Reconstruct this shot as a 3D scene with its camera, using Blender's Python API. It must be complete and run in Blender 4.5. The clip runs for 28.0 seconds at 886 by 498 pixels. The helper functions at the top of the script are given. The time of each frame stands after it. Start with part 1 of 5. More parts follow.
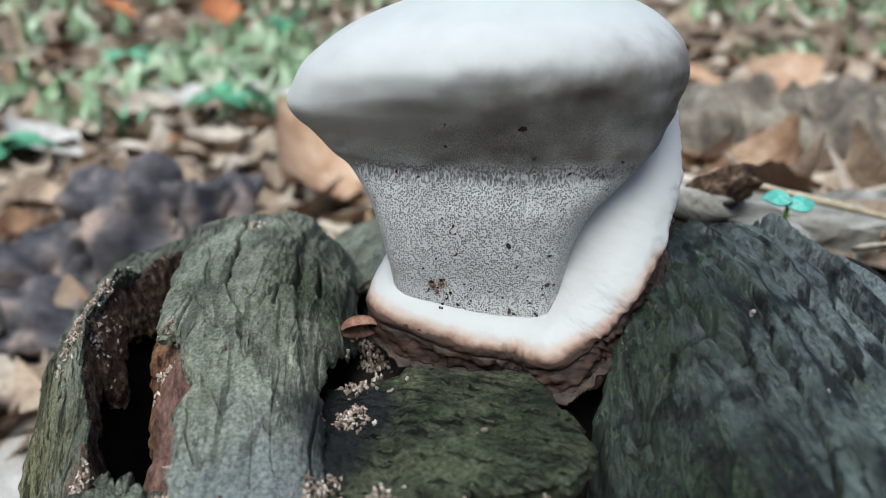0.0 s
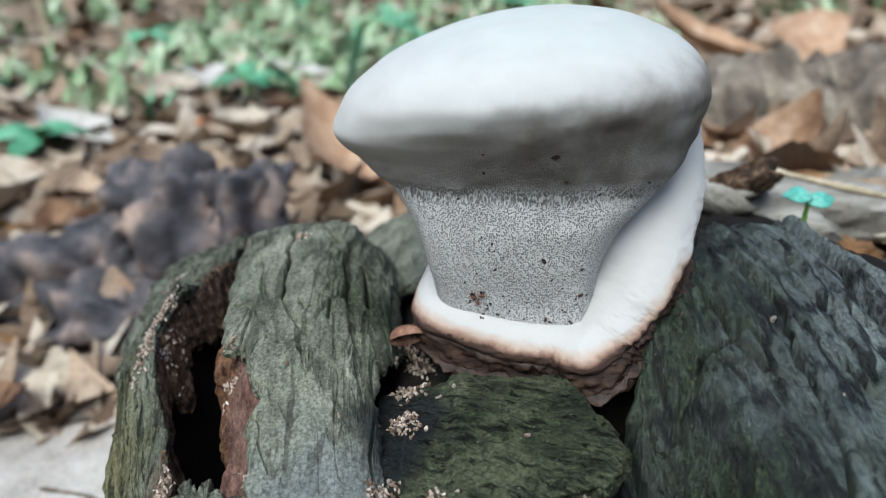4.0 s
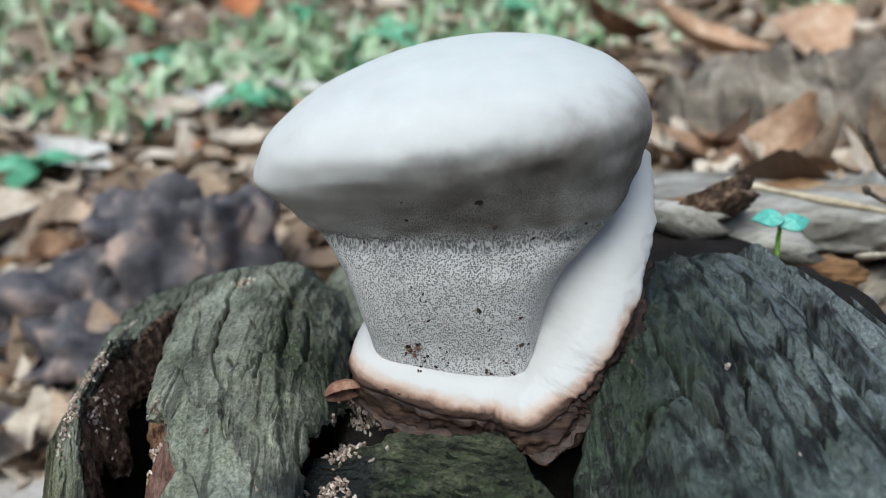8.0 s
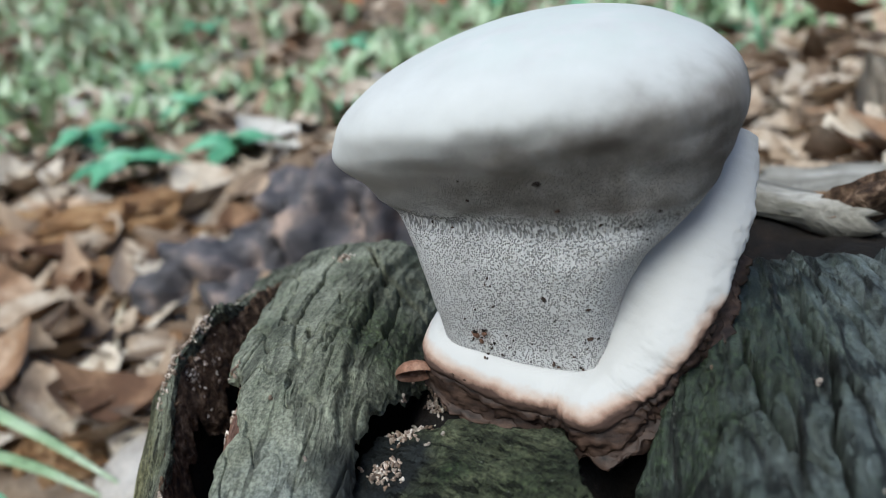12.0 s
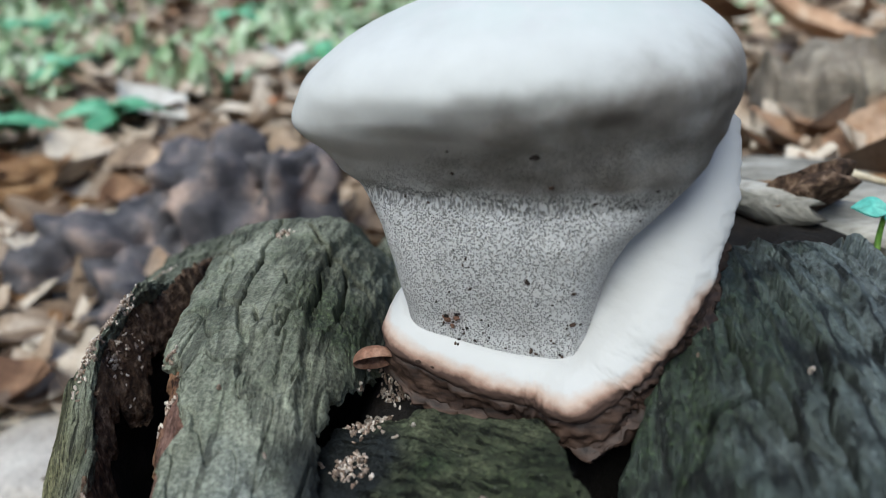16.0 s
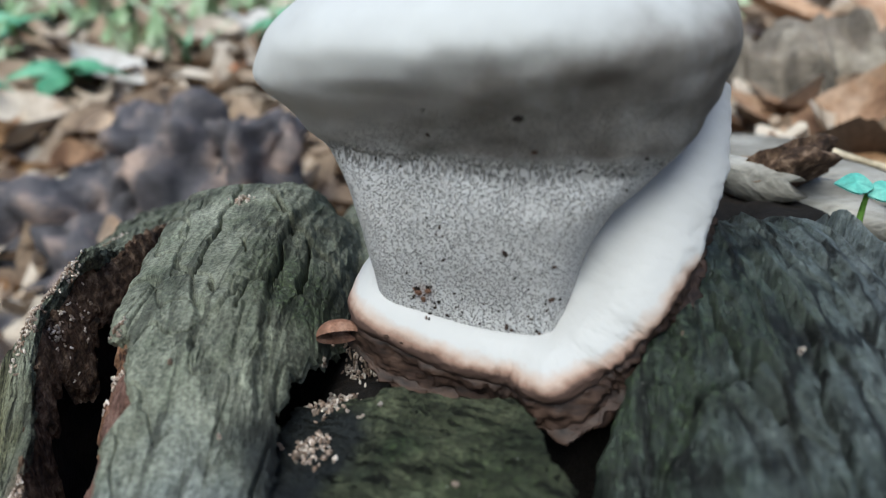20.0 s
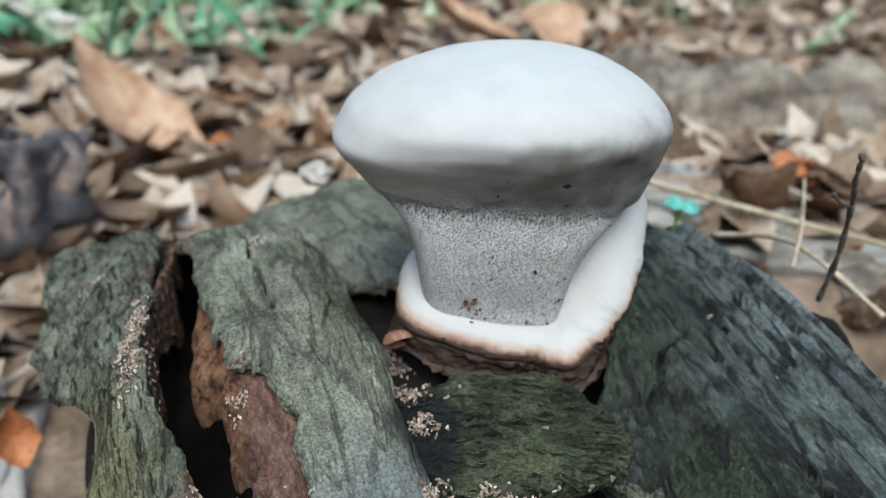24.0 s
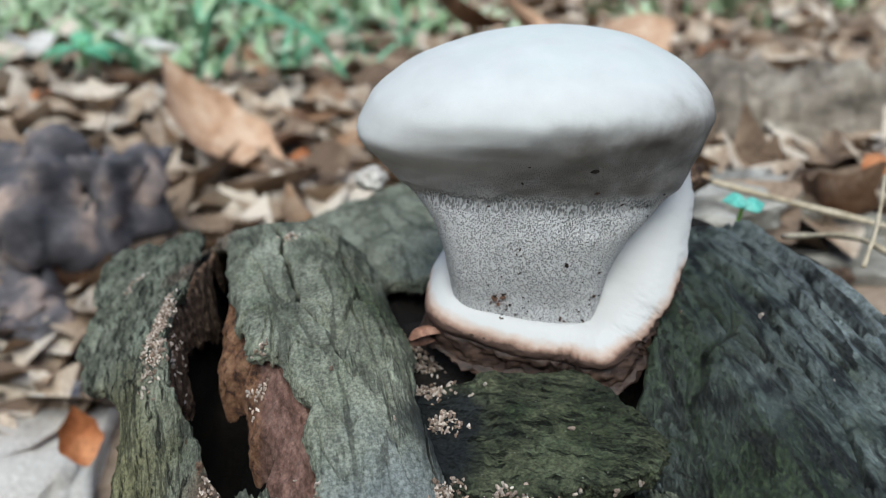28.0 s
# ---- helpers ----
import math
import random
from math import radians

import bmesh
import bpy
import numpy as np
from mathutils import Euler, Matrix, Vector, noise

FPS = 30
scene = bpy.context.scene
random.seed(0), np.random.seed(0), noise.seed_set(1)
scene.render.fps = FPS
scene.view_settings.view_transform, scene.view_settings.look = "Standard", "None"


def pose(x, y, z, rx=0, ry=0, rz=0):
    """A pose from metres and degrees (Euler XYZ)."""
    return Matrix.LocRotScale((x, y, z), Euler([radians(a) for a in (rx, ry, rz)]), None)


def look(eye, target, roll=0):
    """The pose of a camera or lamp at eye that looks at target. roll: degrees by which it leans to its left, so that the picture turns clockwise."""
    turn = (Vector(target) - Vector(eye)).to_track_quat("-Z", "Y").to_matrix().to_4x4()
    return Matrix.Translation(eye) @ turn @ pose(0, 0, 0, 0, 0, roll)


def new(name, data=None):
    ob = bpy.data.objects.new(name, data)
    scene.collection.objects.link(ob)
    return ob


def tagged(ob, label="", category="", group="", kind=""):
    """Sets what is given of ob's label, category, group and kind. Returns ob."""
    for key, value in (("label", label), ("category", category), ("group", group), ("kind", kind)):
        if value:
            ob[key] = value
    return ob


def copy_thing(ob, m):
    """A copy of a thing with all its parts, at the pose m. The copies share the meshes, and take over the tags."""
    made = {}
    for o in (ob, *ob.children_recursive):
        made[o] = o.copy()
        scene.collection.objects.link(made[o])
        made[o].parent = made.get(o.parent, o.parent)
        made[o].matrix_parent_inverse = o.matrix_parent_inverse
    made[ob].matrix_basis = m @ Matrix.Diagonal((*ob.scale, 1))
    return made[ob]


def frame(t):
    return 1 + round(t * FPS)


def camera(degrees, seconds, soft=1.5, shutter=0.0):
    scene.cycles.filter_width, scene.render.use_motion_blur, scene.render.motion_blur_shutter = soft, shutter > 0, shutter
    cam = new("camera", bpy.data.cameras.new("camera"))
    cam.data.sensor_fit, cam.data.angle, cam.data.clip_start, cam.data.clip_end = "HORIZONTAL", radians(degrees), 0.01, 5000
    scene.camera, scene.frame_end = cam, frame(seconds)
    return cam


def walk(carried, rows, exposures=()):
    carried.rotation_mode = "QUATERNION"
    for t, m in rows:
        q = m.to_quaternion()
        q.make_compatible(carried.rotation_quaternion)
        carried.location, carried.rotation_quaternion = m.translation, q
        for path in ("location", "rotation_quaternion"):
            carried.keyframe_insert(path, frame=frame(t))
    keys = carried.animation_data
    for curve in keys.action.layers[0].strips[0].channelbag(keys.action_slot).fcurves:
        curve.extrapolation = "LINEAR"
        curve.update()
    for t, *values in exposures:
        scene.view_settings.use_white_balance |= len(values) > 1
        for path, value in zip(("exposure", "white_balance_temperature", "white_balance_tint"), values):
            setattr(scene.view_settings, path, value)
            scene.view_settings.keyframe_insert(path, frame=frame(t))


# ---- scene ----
cam = camera(58.0, 28.0, soft=1.0)
cam.data.dof.use_dof, cam.data.dof.focus_distance, cam.data.dof.aperture_fstop = True, 0.137, 16.5
METRES, EYE, TILT, LEAN, TURN = 0.43, 0.19, -20.0, 0.0, 0.0
ROWS = [
    (0.0, 0.0, 0.0, 0.0, 0.0, 0.0, -0.0),
    (0.5, -0.0088, 0.0057, 0.0008, -1.28, 0.02, -0.51),
    (1.0, -0.0298, 0.0161, 0.0008, -3.26, -1.24, -1.51),
    (1.5, -0.0522, 0.0387, 0.0163, -6.78, -1.33, -1.28),
    (2.0, -0.0723, 0.0573, 0.0121, -10.1, -1.12, -2.12),
    (2.5, -0.0734, 0.0593, 0.0087, -11.0, -0.7, -2.76),
    (4.5, 0.0167, -0.0586, 0.0307, 6.16, -2.87, 3.44),
    (5.0, 0.0269, -0.0779, 0.0365, 8.48, -2.81, 4.31),
    (5.5, 0.0293, -0.083, 0.0364, 9.5, -2.83, 4.4),
    (6.0, 0.0264, -0.059, 0.0339, 7.91, -2.32, 3.93),
    (6.5, 0.0239, -0.0172, 0.0378, 4.32, -2.37, 4.26),
    (7.0, 0.0213, 0.0002, 0.0359, 2.84, -2.75, 4.11),
    (7.5, 0.0236, 0.0035, 0.0363, 3.48, -3.01, 3.95),
    (8.0, 0.0297, 0.0004, 0.0374, 2.92, -2.08, 3.87),
    (8.5, 0.0254, 0.0077, 0.0318, 4.85, -3.27, 2.01),
    (9.0, 0.0379, -0.0002, 0.0419, 7.95, -2.26, 1.58),
    (9.5, 0.0481, -0.0083, 0.0408, 11.61, -2.26, 1.14),
    (10.0, 0.0582, 0.0039, 0.0451, 12.04, -2.14, 1.69),
    (10.5, 0.0695, 0.0088, 0.0409, 12.97, -2.15, 2.08),
    (11.0, 0.078, 0.0083, 0.0381, 14.65, -1.95, 2.6),
    (11.5, 0.079, 0.0076, 0.0325, 15.99, -0.9, 2.48),
    (12.0, 0.0749, 0.0197, 0.0332, 16.69, -2.43, 1.51),
    (12.5, 0.0802, 0.0155, 0.0337, 18.25, -1.87, 1.85),
    (14.5, 0.0964, 0.0017, 0.0302, 19.49, -1.18, 1.45),
    (15.0, 0.073, 0.0105, 0.036, 15.48, -2.66, 0.67),
    (15.5, 0.0519, 0.0313, 0.0427, 11.86, -3.08, 0.61),
    (16.0, 0.0355, 0.0347, 0.0304, 8.15, -3.72, -0.34),
    (16.5, 0.035, 0.0404, 0.0301, 6.87, -3.78, -0.36),
    (17.0, 0.0378, 0.043, 0.0306, 7.53, -3.47, -0.35),
    (17.5, 0.042, 0.0376, 0.032, 7.89, -3.97, 0.02),
    (18.0, 0.0388, 0.0469, 0.0291, 8.07, -3.99, -0.01),
    (18.5, 0.0364, 0.0494, 0.028, 7.37, -4.66, -0.26),
    (19.0, 0.0346, 0.0504, 0.0283, 6.79, -4.69, -0.57),
    (19.5, 0.0345, 0.051, 0.0279, 6.61, -4.47, -0.74),
    (20.0, 0.0296, 0.0527, 0.0265, 5.51, -5.4, -1.56),
    (20.5, 0.0203, 0.0563, 0.0287, 3.81, -6.74, -2.98),
    (21.0, 0.0008, 0.0593, 0.0441, 1.07, -7.26, -3.08),
    (21.5, -0.0131, 0.0515, 0.0549, -3.92, -8.56, -3.1),
    (23.5, -0.1156, 0.0053, 0.0668, -18.46, -6.54, -0.56),
    (24.0, -0.1317, -0.0347, 0.0509, -17.85, -5.8, 0.23),
    (24.5, -0.1444, -0.0499, 0.0479, -17.03, -5.21, 0.72),
    (25.0, -0.1411, -0.0577, 0.0389, -15.46, -5.48, 1.29),
    (25.5, -0.1267, -0.066, 0.0376, -13.11, -5.29, 1.18),
    (26.0, -0.1062, -0.0747, 0.0209, -11.9, -5.48, 0.9),
    (26.5, -0.1096, -0.0764, 0.0384, -10.51, -4.67, 0.51),
    (27.0, -0.1071, -0.0805, 0.0355, -10.74, -4.85, 0.32),
    (27.5, -0.1105, -0.0848, 0.0378, -10.96, -4.64, 0.75),
    (28.0, -0.0985, -0.0307, 0.0356, -11.2, -4.16, 0.83),
]
walk(cam, [(t, pose(0, 0, EYE, TILT, LEAN, TURN) @ pose(METRES * x, METRES * y, METRES * z, 90 + pitch, roll, yaw)) for t, x, y, z, yaw, pitch, roll in ROWS],
     exposures=[(0.0, 1.07), (5.0, 1.1), (9.0, 1.02), (17.0, 1.02), (21.0, 1.04), (25.0, 1.06), (28.0, 1.04)])

# ---- light: an overcast woodland sky ----
world = bpy.data.worlds.new("sky")
scene.world = world
world.use_nodes = True
wn = world.node_tree.nodes
sky = wn.new("ShaderNodeTexSky")
sky.sky_type, sky.sun_disc = "NISHITA", False
sky.sun_elevation, sky.sun_rotation = radians(62), radians(205)
sky.air_density, sky.dust_density, sky.ozone_density = 1.0, 1.5, 1.0
wn["Background"].inputs["Strength"].default_value = 0.10
world.node_tree.links.new(sky.outputs[0], wn["Background"].inputs["Color"])
sun = new("sun", bpy.data.lights.new("sun", "SUN"))
sun.data.energy, sun.data.angle, sun.data.color = 1.5, radians(45), (0.93, 1.0, 0.94)
sun.matrix_world = look((-0.45, -1.15, 2.0), (0, 0.1, 0))


# ---- numeric noise for shaping ----
def lattice(ix, iy, seed):
    h = (ix.astype(np.int64) * 374761393 + iy.astype(np.int64) * 668265263 + seed * 1442695041) & 0xFFFFFFFF
    h = ((h ^ (h >> 13)) * 1274126177) & 0xFFFFFFFF
    return ((h ^ (h >> 16)) & 0xFFFF) / 65535.0


def vnoise(x, y, seed=0):
    x, y = np.asarray(x, float), np.asarray(y, float)
    ix, iy = np.floor(x), np.floor(y)
    fx, fy = x - ix, y - iy
    fx, fy = fx * fx * (3 - 2 * fx), fy * fy * (3 - 2 * fy)
    a, b = lattice(ix, iy, seed), lattice(ix + 1, iy, seed)
    c, d = lattice(ix, iy + 1, seed), lattice(ix + 1, iy + 1, seed)
    return (a * (1 - fx) + b * fx) * (1 - fy) + (c * (1 - fx) + d * fx) * fy - 0.5


def fbm(x, y, octaves=4, seed=0):
    x, y = np.asarray(x, float), np.asarray(y, float)
    return sum(vnoise(x * 2 ** k, y * 2 ** k, seed + 17 * k) / 2 ** k for k in range(octaves))


def smooth(a, b, v):
    s = np.clip((np.asarray(v, float) - a) / (b - a), 0, 1)
    return s * s * (3 - 2 * s)


def curve_through(points, n):
    """n points along a smooth line through the given ones."""
    p = np.array(points, float)
    t = np.linspace(0, len(p) - 1, n)
    q = np.vstack([2 * p[0] - p[1], p, 2 * p[-1] - p[-2]])
    k = np.minimum(t.astype(int), len(p) - 2)
    u = (t - k)[:, None]
    a, b, c, d = q[k], q[k + 1], q[k + 2], q[k + 3]
    return 0.5 * (2 * b + (c - a) * u + (2 * a - 5 * b + 4 * c - d) * u ** 2 + (3 * b - a - 3 * c + d) * u ** 3)


# ---- meshes ----
def mesh_object(name, verts, faces, material, parent=None, label="", flat=False, zone=None):
    """One mesh object, hung under its thing where it stands. zone: a value for each vertex that its material may read."""
    me = bpy.data.meshes.new(name)
    verts = np.asarray(verts, np.float32)
    if isinstance(faces, np.ndarray):
        k = faces.shape[1]
        me.vertices.add(len(verts))
        me.vertices.foreach_set("co", verts.ravel())
        me.loops.add(faces.size)
        me.loops.foreach_set("vertex_index", faces.astype(np.int32).ravel())
        me.polygons.add(len(faces))
        me.polygons.foreach_set("loop_start", np.arange(0, faces.size, k, dtype=np.int32))
    else:
        me.from_pydata(verts.tolist(), [], [tuple(map(int, f)) for f in faces])
    me.update(calc_edges=True)
    me.validate()
    me.polygons.foreach_set("use_smooth", np.full(len(me.polygons), not flat))
    if zone is not None:
        me.attributes.new("zone", "FLOAT", "POINT").data.foreach_set("value", np.asarray(zone, np.float32).ravel())
    me.materials.append(material)
    ob = new(name, me)
    if parent:
        ob.parent = parent
        ob.matrix_parent_inverse = parent.matrix_basis.inverted()
    if label:
        tagged(ob, label)
    return ob


def grid_faces(rows, cols, wrap=False, base=0, flip=False):
    r, c = np.meshgrid(np.arange(rows - 1), np.arange(cols if wrap else cols - 1), indexing="ij")
    c2 = (c + 1) % cols
    f = np.stack([r * cols + c, r * cols + c2, (r + 1) * cols + c2, (r + 1) * cols + c], -1).reshape(-1, 4) + base
    return f[:, ::-1] if flip else f


def empty(name, place=(0, 0, 0)):
    ob = new(name)
    ob.location = place
    ob.empty_display_size = 0.01
    return ob


def plate(name, left, right, height, thick, nu, nv, material, parent=None, label="", ragged=0.0012, seed=0, round_edge=0.0009, drop=0.0008, ends=(1, 1), crumble=0.0007):
    """A slab of bark between two lines seen from above, from its far end to its near end; height(x, y) gives its upper face."""
    v = np.linspace(0, 1, nv)
    lo, hi = curve_through(left, nv), curve_through(right, nv)
    lo[:, 0] += ragged * 2 * fbm(v * 9, v * 0 + seed, 5, seed)
    hi[:, 0] += ragged * 2 * fbm(v * 9, v * 0 + seed + 7, 5, seed + 3)
    u = np.linspace(0, 1, nu)
    ends_shift = ragged * 2.5 * fbm(u * 7, u * 0 + seed + 3, 5, seed + 5)
    xy = lo[:, None] * (1 - u)[None, :, None] + hi[:, None] * u[None, :, None]
    xy[..., 1] += ends_shift[None, :] * (np.abs(v - 0.5) * 2)[:, None] ** 3
    x, y = xy[..., 0], xy[..., 1]
    wide = np.linalg.norm(hi - lo, axis=1)[:, None]
    long_ = np.linalg.norm(np.diff((lo + hi) / 2, axis=0), axis=1).sum()
    edge = np.minimum(u[None, :] * wide, (1 - u)[None, :] * wide)
    if ends[0]:
        edge = np.minimum(edge, (v * long_)[:, None])
    if ends[1]:
        edge = np.minimum(edge, ((1 - v) * long_)[:, None])
    bend = np.clip(1 - edge / round_edge, 0, 1) ** 2
    z = height(x, y) - drop * bend
    top = np.stack([x, y, z], -1).reshape(-1, 3)
    under = np.stack([x, y, height(x, y) * 0 + z - thick * (1 - 0.5 * bend)], -1).reshape(-1, 3)
    n = nu * nv
    faces = [grid_faces(nv, nu, flip=True), grid_faces(nv, nu, base=n)]
    idx = np.arange(n).reshape(nv, nu)
    rim = np.r_[idx[0, :-1], idx[:-1, -1], idx[-1, :0:-1], idx[:0:-1, 0]]
    # broken sides, with corners of their own so that the rim stays sharp
    way = np.roll(top[rim], -1, 0) - np.roll(top[rim], 1, 0)
    out = np.stack([-way[:, 1], way[:, 0], 0 * way[:, 0]], -1)
    out /= np.linalg.norm(out, axis=1)[:, None] + 1e-9
    run = np.r_[0, np.cumsum(np.linalg.norm(np.diff(top[rim, :2], axis=0), axis=1))]
    rows = 6
    down = np.linspace(0, 1, rows)
    jut = crumble * 2 * fbm(run[None] * 700, down[:, None] * thick * 900, 4, seed + 11) * np.sin(np.pi * np.clip(down * 0.9 + 0.04, 0, 1))[:, None]
    side = top[rim][None] * (1 - down)[:, None, None] + under[rim][None] * down[:, None, None] + jut[..., None] * out[None]
    faces.append(grid_faces(rows, len(rim), wrap=True, base=2 * n))
    top = np.vstack([top, under, side.reshape(-1, 3)])
    return mesh_object(name, top, np.vstack(faces), material, parent, label)


def tube(name, path, radii, material, parent=None, label="", sides=10, flat_z=1.0, lump=0.0, lump_scale=300.0, seed=0, capped=True):
    """A round body swept along a smooth line; radii along it; flat_z presses it."""
    p = np.array(path, float)
    n = len(p)
    tang = np.gradient(p, axis=0)
    tang /= np.linalg.norm(tang, axis=1)[:, None] + 1e-12
    up = np.tile([0.0, 0.0, 1.0], (n, 1))
    side = np.cross(tang, up)
    bad = np.linalg.norm(side, axis=1) < 0.15
    side[bad] = np.cross(tang[bad], [0.3, 1.0, 0.0])
    side /= np.linalg.norm(side, axis=1)[:, None]
    up = np.cross(side, tang)
    a = np.linspace(0, 2 * math.pi, sides, endpoint=False)
    r = np.asarray(radii, float)[:, None]
    if lump:
        s = np.arange(n)[:, None] * 0 + np.linspace(0, 1, n)[:, None] * n * np.mean(np.linalg.norm(np.diff(p, axis=0), axis=1)) * lump_scale
        r = r * (1 + lump * fbm(s + 0 * a[None], np.cos(a)[None] * 1.5 + np.sin(a)[None] * 0.7 + 0 * s, 4, seed))
    v = p[:, None] + (r * np.cos(a))[..., None] * side[:, None] + (r * np.sin(a) * flat_z)[..., None] * up[:, None]
    verts = v.reshape(-1, 3)
    faces = grid_faces(n, sides, wrap=True).tolist()
    if capped:
        faces += [list(range(sides))[::-1], list(range((n - 1) * sides, n * sides))]
    return mesh_object(name, verts, faces, material, parent, label)


# ---- materials ----
class Nodes:
    """A material with short calls for its nodes."""

    def __init__(self, name):
        self.m = bpy.data.materials.new(name)
        self.m.use_nodes = True
        self.t, self.links = self.m.node_tree.nodes, self.m.node_tree.links
        self.b = self.t["Principled BSDF"]
        self.co = self.t.new("ShaderNodeTexCoord").outputs["Object"]

    def put(self, value, socket):
        if hasattr(value, "links"):
            self.links.new(value, socket)
        else:
            socket.default_value = value

    def mapped(self, scale=(1, 1, 1), turn=(0, 0, 0), place=(0, 0, 0)):
        n = self.t.new("ShaderNodeMapping")
        n.vector_type = "TEXTURE"
        n.inputs["Scale"].default_value, n.inputs["Location"].default_value = [1 / s for s in scale], place
        n.inputs["Rotation"].default_value = [radians(a) for a in turn]
        self.links.new(self.co, n.inputs["Vector"])
        return n.outputs[0]

    def noise(self, scale, detail=5, rough=0.55, at=None, distort=0.0):
        n = self.t.new("ShaderNodeTexNoise")
        n.inputs["Scale"].default_value, n.inputs["Detail"].default_value = scale, detail
        n.inputs["Roughness"].default_value, n.inputs["Distortion"].default_value = rough, distort
        self.links.new(at or self.co, n.inputs["Vector"])
        return n.outputs["Fac"]

    def cells(self, scale, feature="F1", at=None, random=1.0):
        n = self.t.new("ShaderNodeTexVoronoi")
        n.feature = feature
        n.inputs["Scale"].default_value, n.inputs["Randomness"].default_value = scale, random
        self.links.new(at or self.co, n.inputs["Vector"])
        return n.outputs["Distance"]

    def warped(self, at, freq, amount):
        """Coordinates pushed about by noise, for ragged edges."""
        n = self.t.new("ShaderNodeTexNoise")
        n.inputs["Scale"].default_value, n.inputs["Detail"].default_value, n.inputs["Roughness"].default_value = freq, 4, 0.65
        self.links.new(at, n.inputs["Vector"])
        m = self.t.new("ShaderNodeVectorMath")
        m.operation = "MULTIPLY_ADD"
        self.links.new(n.outputs["Color"], m.inputs[0])
        m.inputs[1].default_value = (amount, amount, amount)
        self.links.new(at, m.inputs[2])
        return m.outputs[0]

    def flakes(self, scale, at):
        """Cells with a random level each, and the distance to their edges."""
        a, b = self.t.new("ShaderNodeTexVoronoi"), self.t.new("ShaderNodeTexVoronoi")
        b.feature = "DISTANCE_TO_EDGE"
        for k in (a, b):
            k.inputs["Scale"].default_value = scale
            self.links.new(at, k.inputs["Vector"])
        c = self.t.new("ShaderNodeSeparateColor")
        self.links.new(a.outputs["Color"], c.inputs[0])
        return c.outputs[0], b.outputs["Distance"]

    def step(self, value, a, b, lo=0.0, hi=1.0):
        n = self.t.new("ShaderNodeMapRange")
        n.interpolation_type = "SMOOTHSTEP"
        for k, v in (("From Min", a), ("From Max", b), ("To Min", lo), ("To Max", hi)):
            n.inputs[k].default_value = v
        self.links.new(value, n.inputs["Value"])
        return n.outputs[0]

    def math(self, op, a, b=0.0):
        n = self.t.new("ShaderNodeMath")
        n.operation = op
        self.put(a, n.inputs[0])
        self.put(b, n.inputs[1])
        return n.outputs[0]

    def near(self, place, inner, outer):
        """1 near a place, fading to 0."""
        n = self.t.new("ShaderNodeVectorMath")
        n.operation = "DISTANCE"
        self.links.new(self.co, n.inputs[0])
        n.inputs[1].default_value = place
        wobble = self.math("ADD", n.outputs["Value"], self.math("MULTIPLY", self.math("SUBTRACT", self.noise(130), 0.5), outer * 0.9))
        return self.step(wobble, inner, outer, 1.0, 0.0)

    def height(self):
        n = self.t.new("ShaderNodeSeparateXYZ")
        self.links.new(self.co, n.inputs[0])
        return n.outputs[2]

    def zone(self):
        n = self.t.new("ShaderNodeAttribute")
        n.attribute_name = "zone"
        return n.outputs["Fac"]

    def random(self):
        return self.t.new("ShaderNodeObjectInfo").outputs["Random"]

    def island(self):
        return self.t.new("ShaderNodeNewGeometry").outputs["Random Per Island"]

    def ramp(self, value, *stops):
        n = self.t.new("ShaderNodeValToRGB")
        e = n.color_ramp.elements
        while len(e) < len(stops):
            e.new(0.5)
        for el, (p, c) in zip(e, stops):
            el.position, el.color = p, (*c, 1)
        self.links.new(value, n.inputs["Fac"])
        return n.outputs["Color"]

    def mix(self, fac, a, b, how="MIX"):
        n = self.t.new("ShaderNodeMix")
        n.data_type, n.blend_type = "RGBA", how
        self.put(fac, n.inputs[0])
        for v, k in ((a, 6), (b, 7)):
            self.put(v if hasattr(v, "links") else (*v, 1), n.inputs[k])
        return n.outputs[2]

    def done(self, colour, rough=0.8, bumps=(), spec=0.3, sub=0.0):
        self.put(colour if hasattr(colour, "links") else (*colour, 1), self.b.inputs["Base Color"])
        self.put(rough, self.b.inputs["Roughness"])
        self.b.inputs["Specular IOR Level"].default_value = spec
        if sub:
            self.b.inputs["Subsurface Weight"].default_value = sub
            self.b.inputs["Subsurface Radius"].default_value = (0.004, 0.003, 0.0025)
            self.b.inputs["Subsurface Scale"].default_value = 0.5
        last = None
        for value, strength, distance in bumps:
            n = self.t.new("ShaderNodeBump")
            n.inputs["Strength"].default_value, n.inputs["Distance"].default_value = strength, distance
            self.links.new(value, n.inputs["Height"])
            if last:
                self.links.new(last, n.inputs["Normal"])
            last = n.outputs[0]
        if last:
            self.links.new(last, self.b.inputs["Normal"])
        return self.m


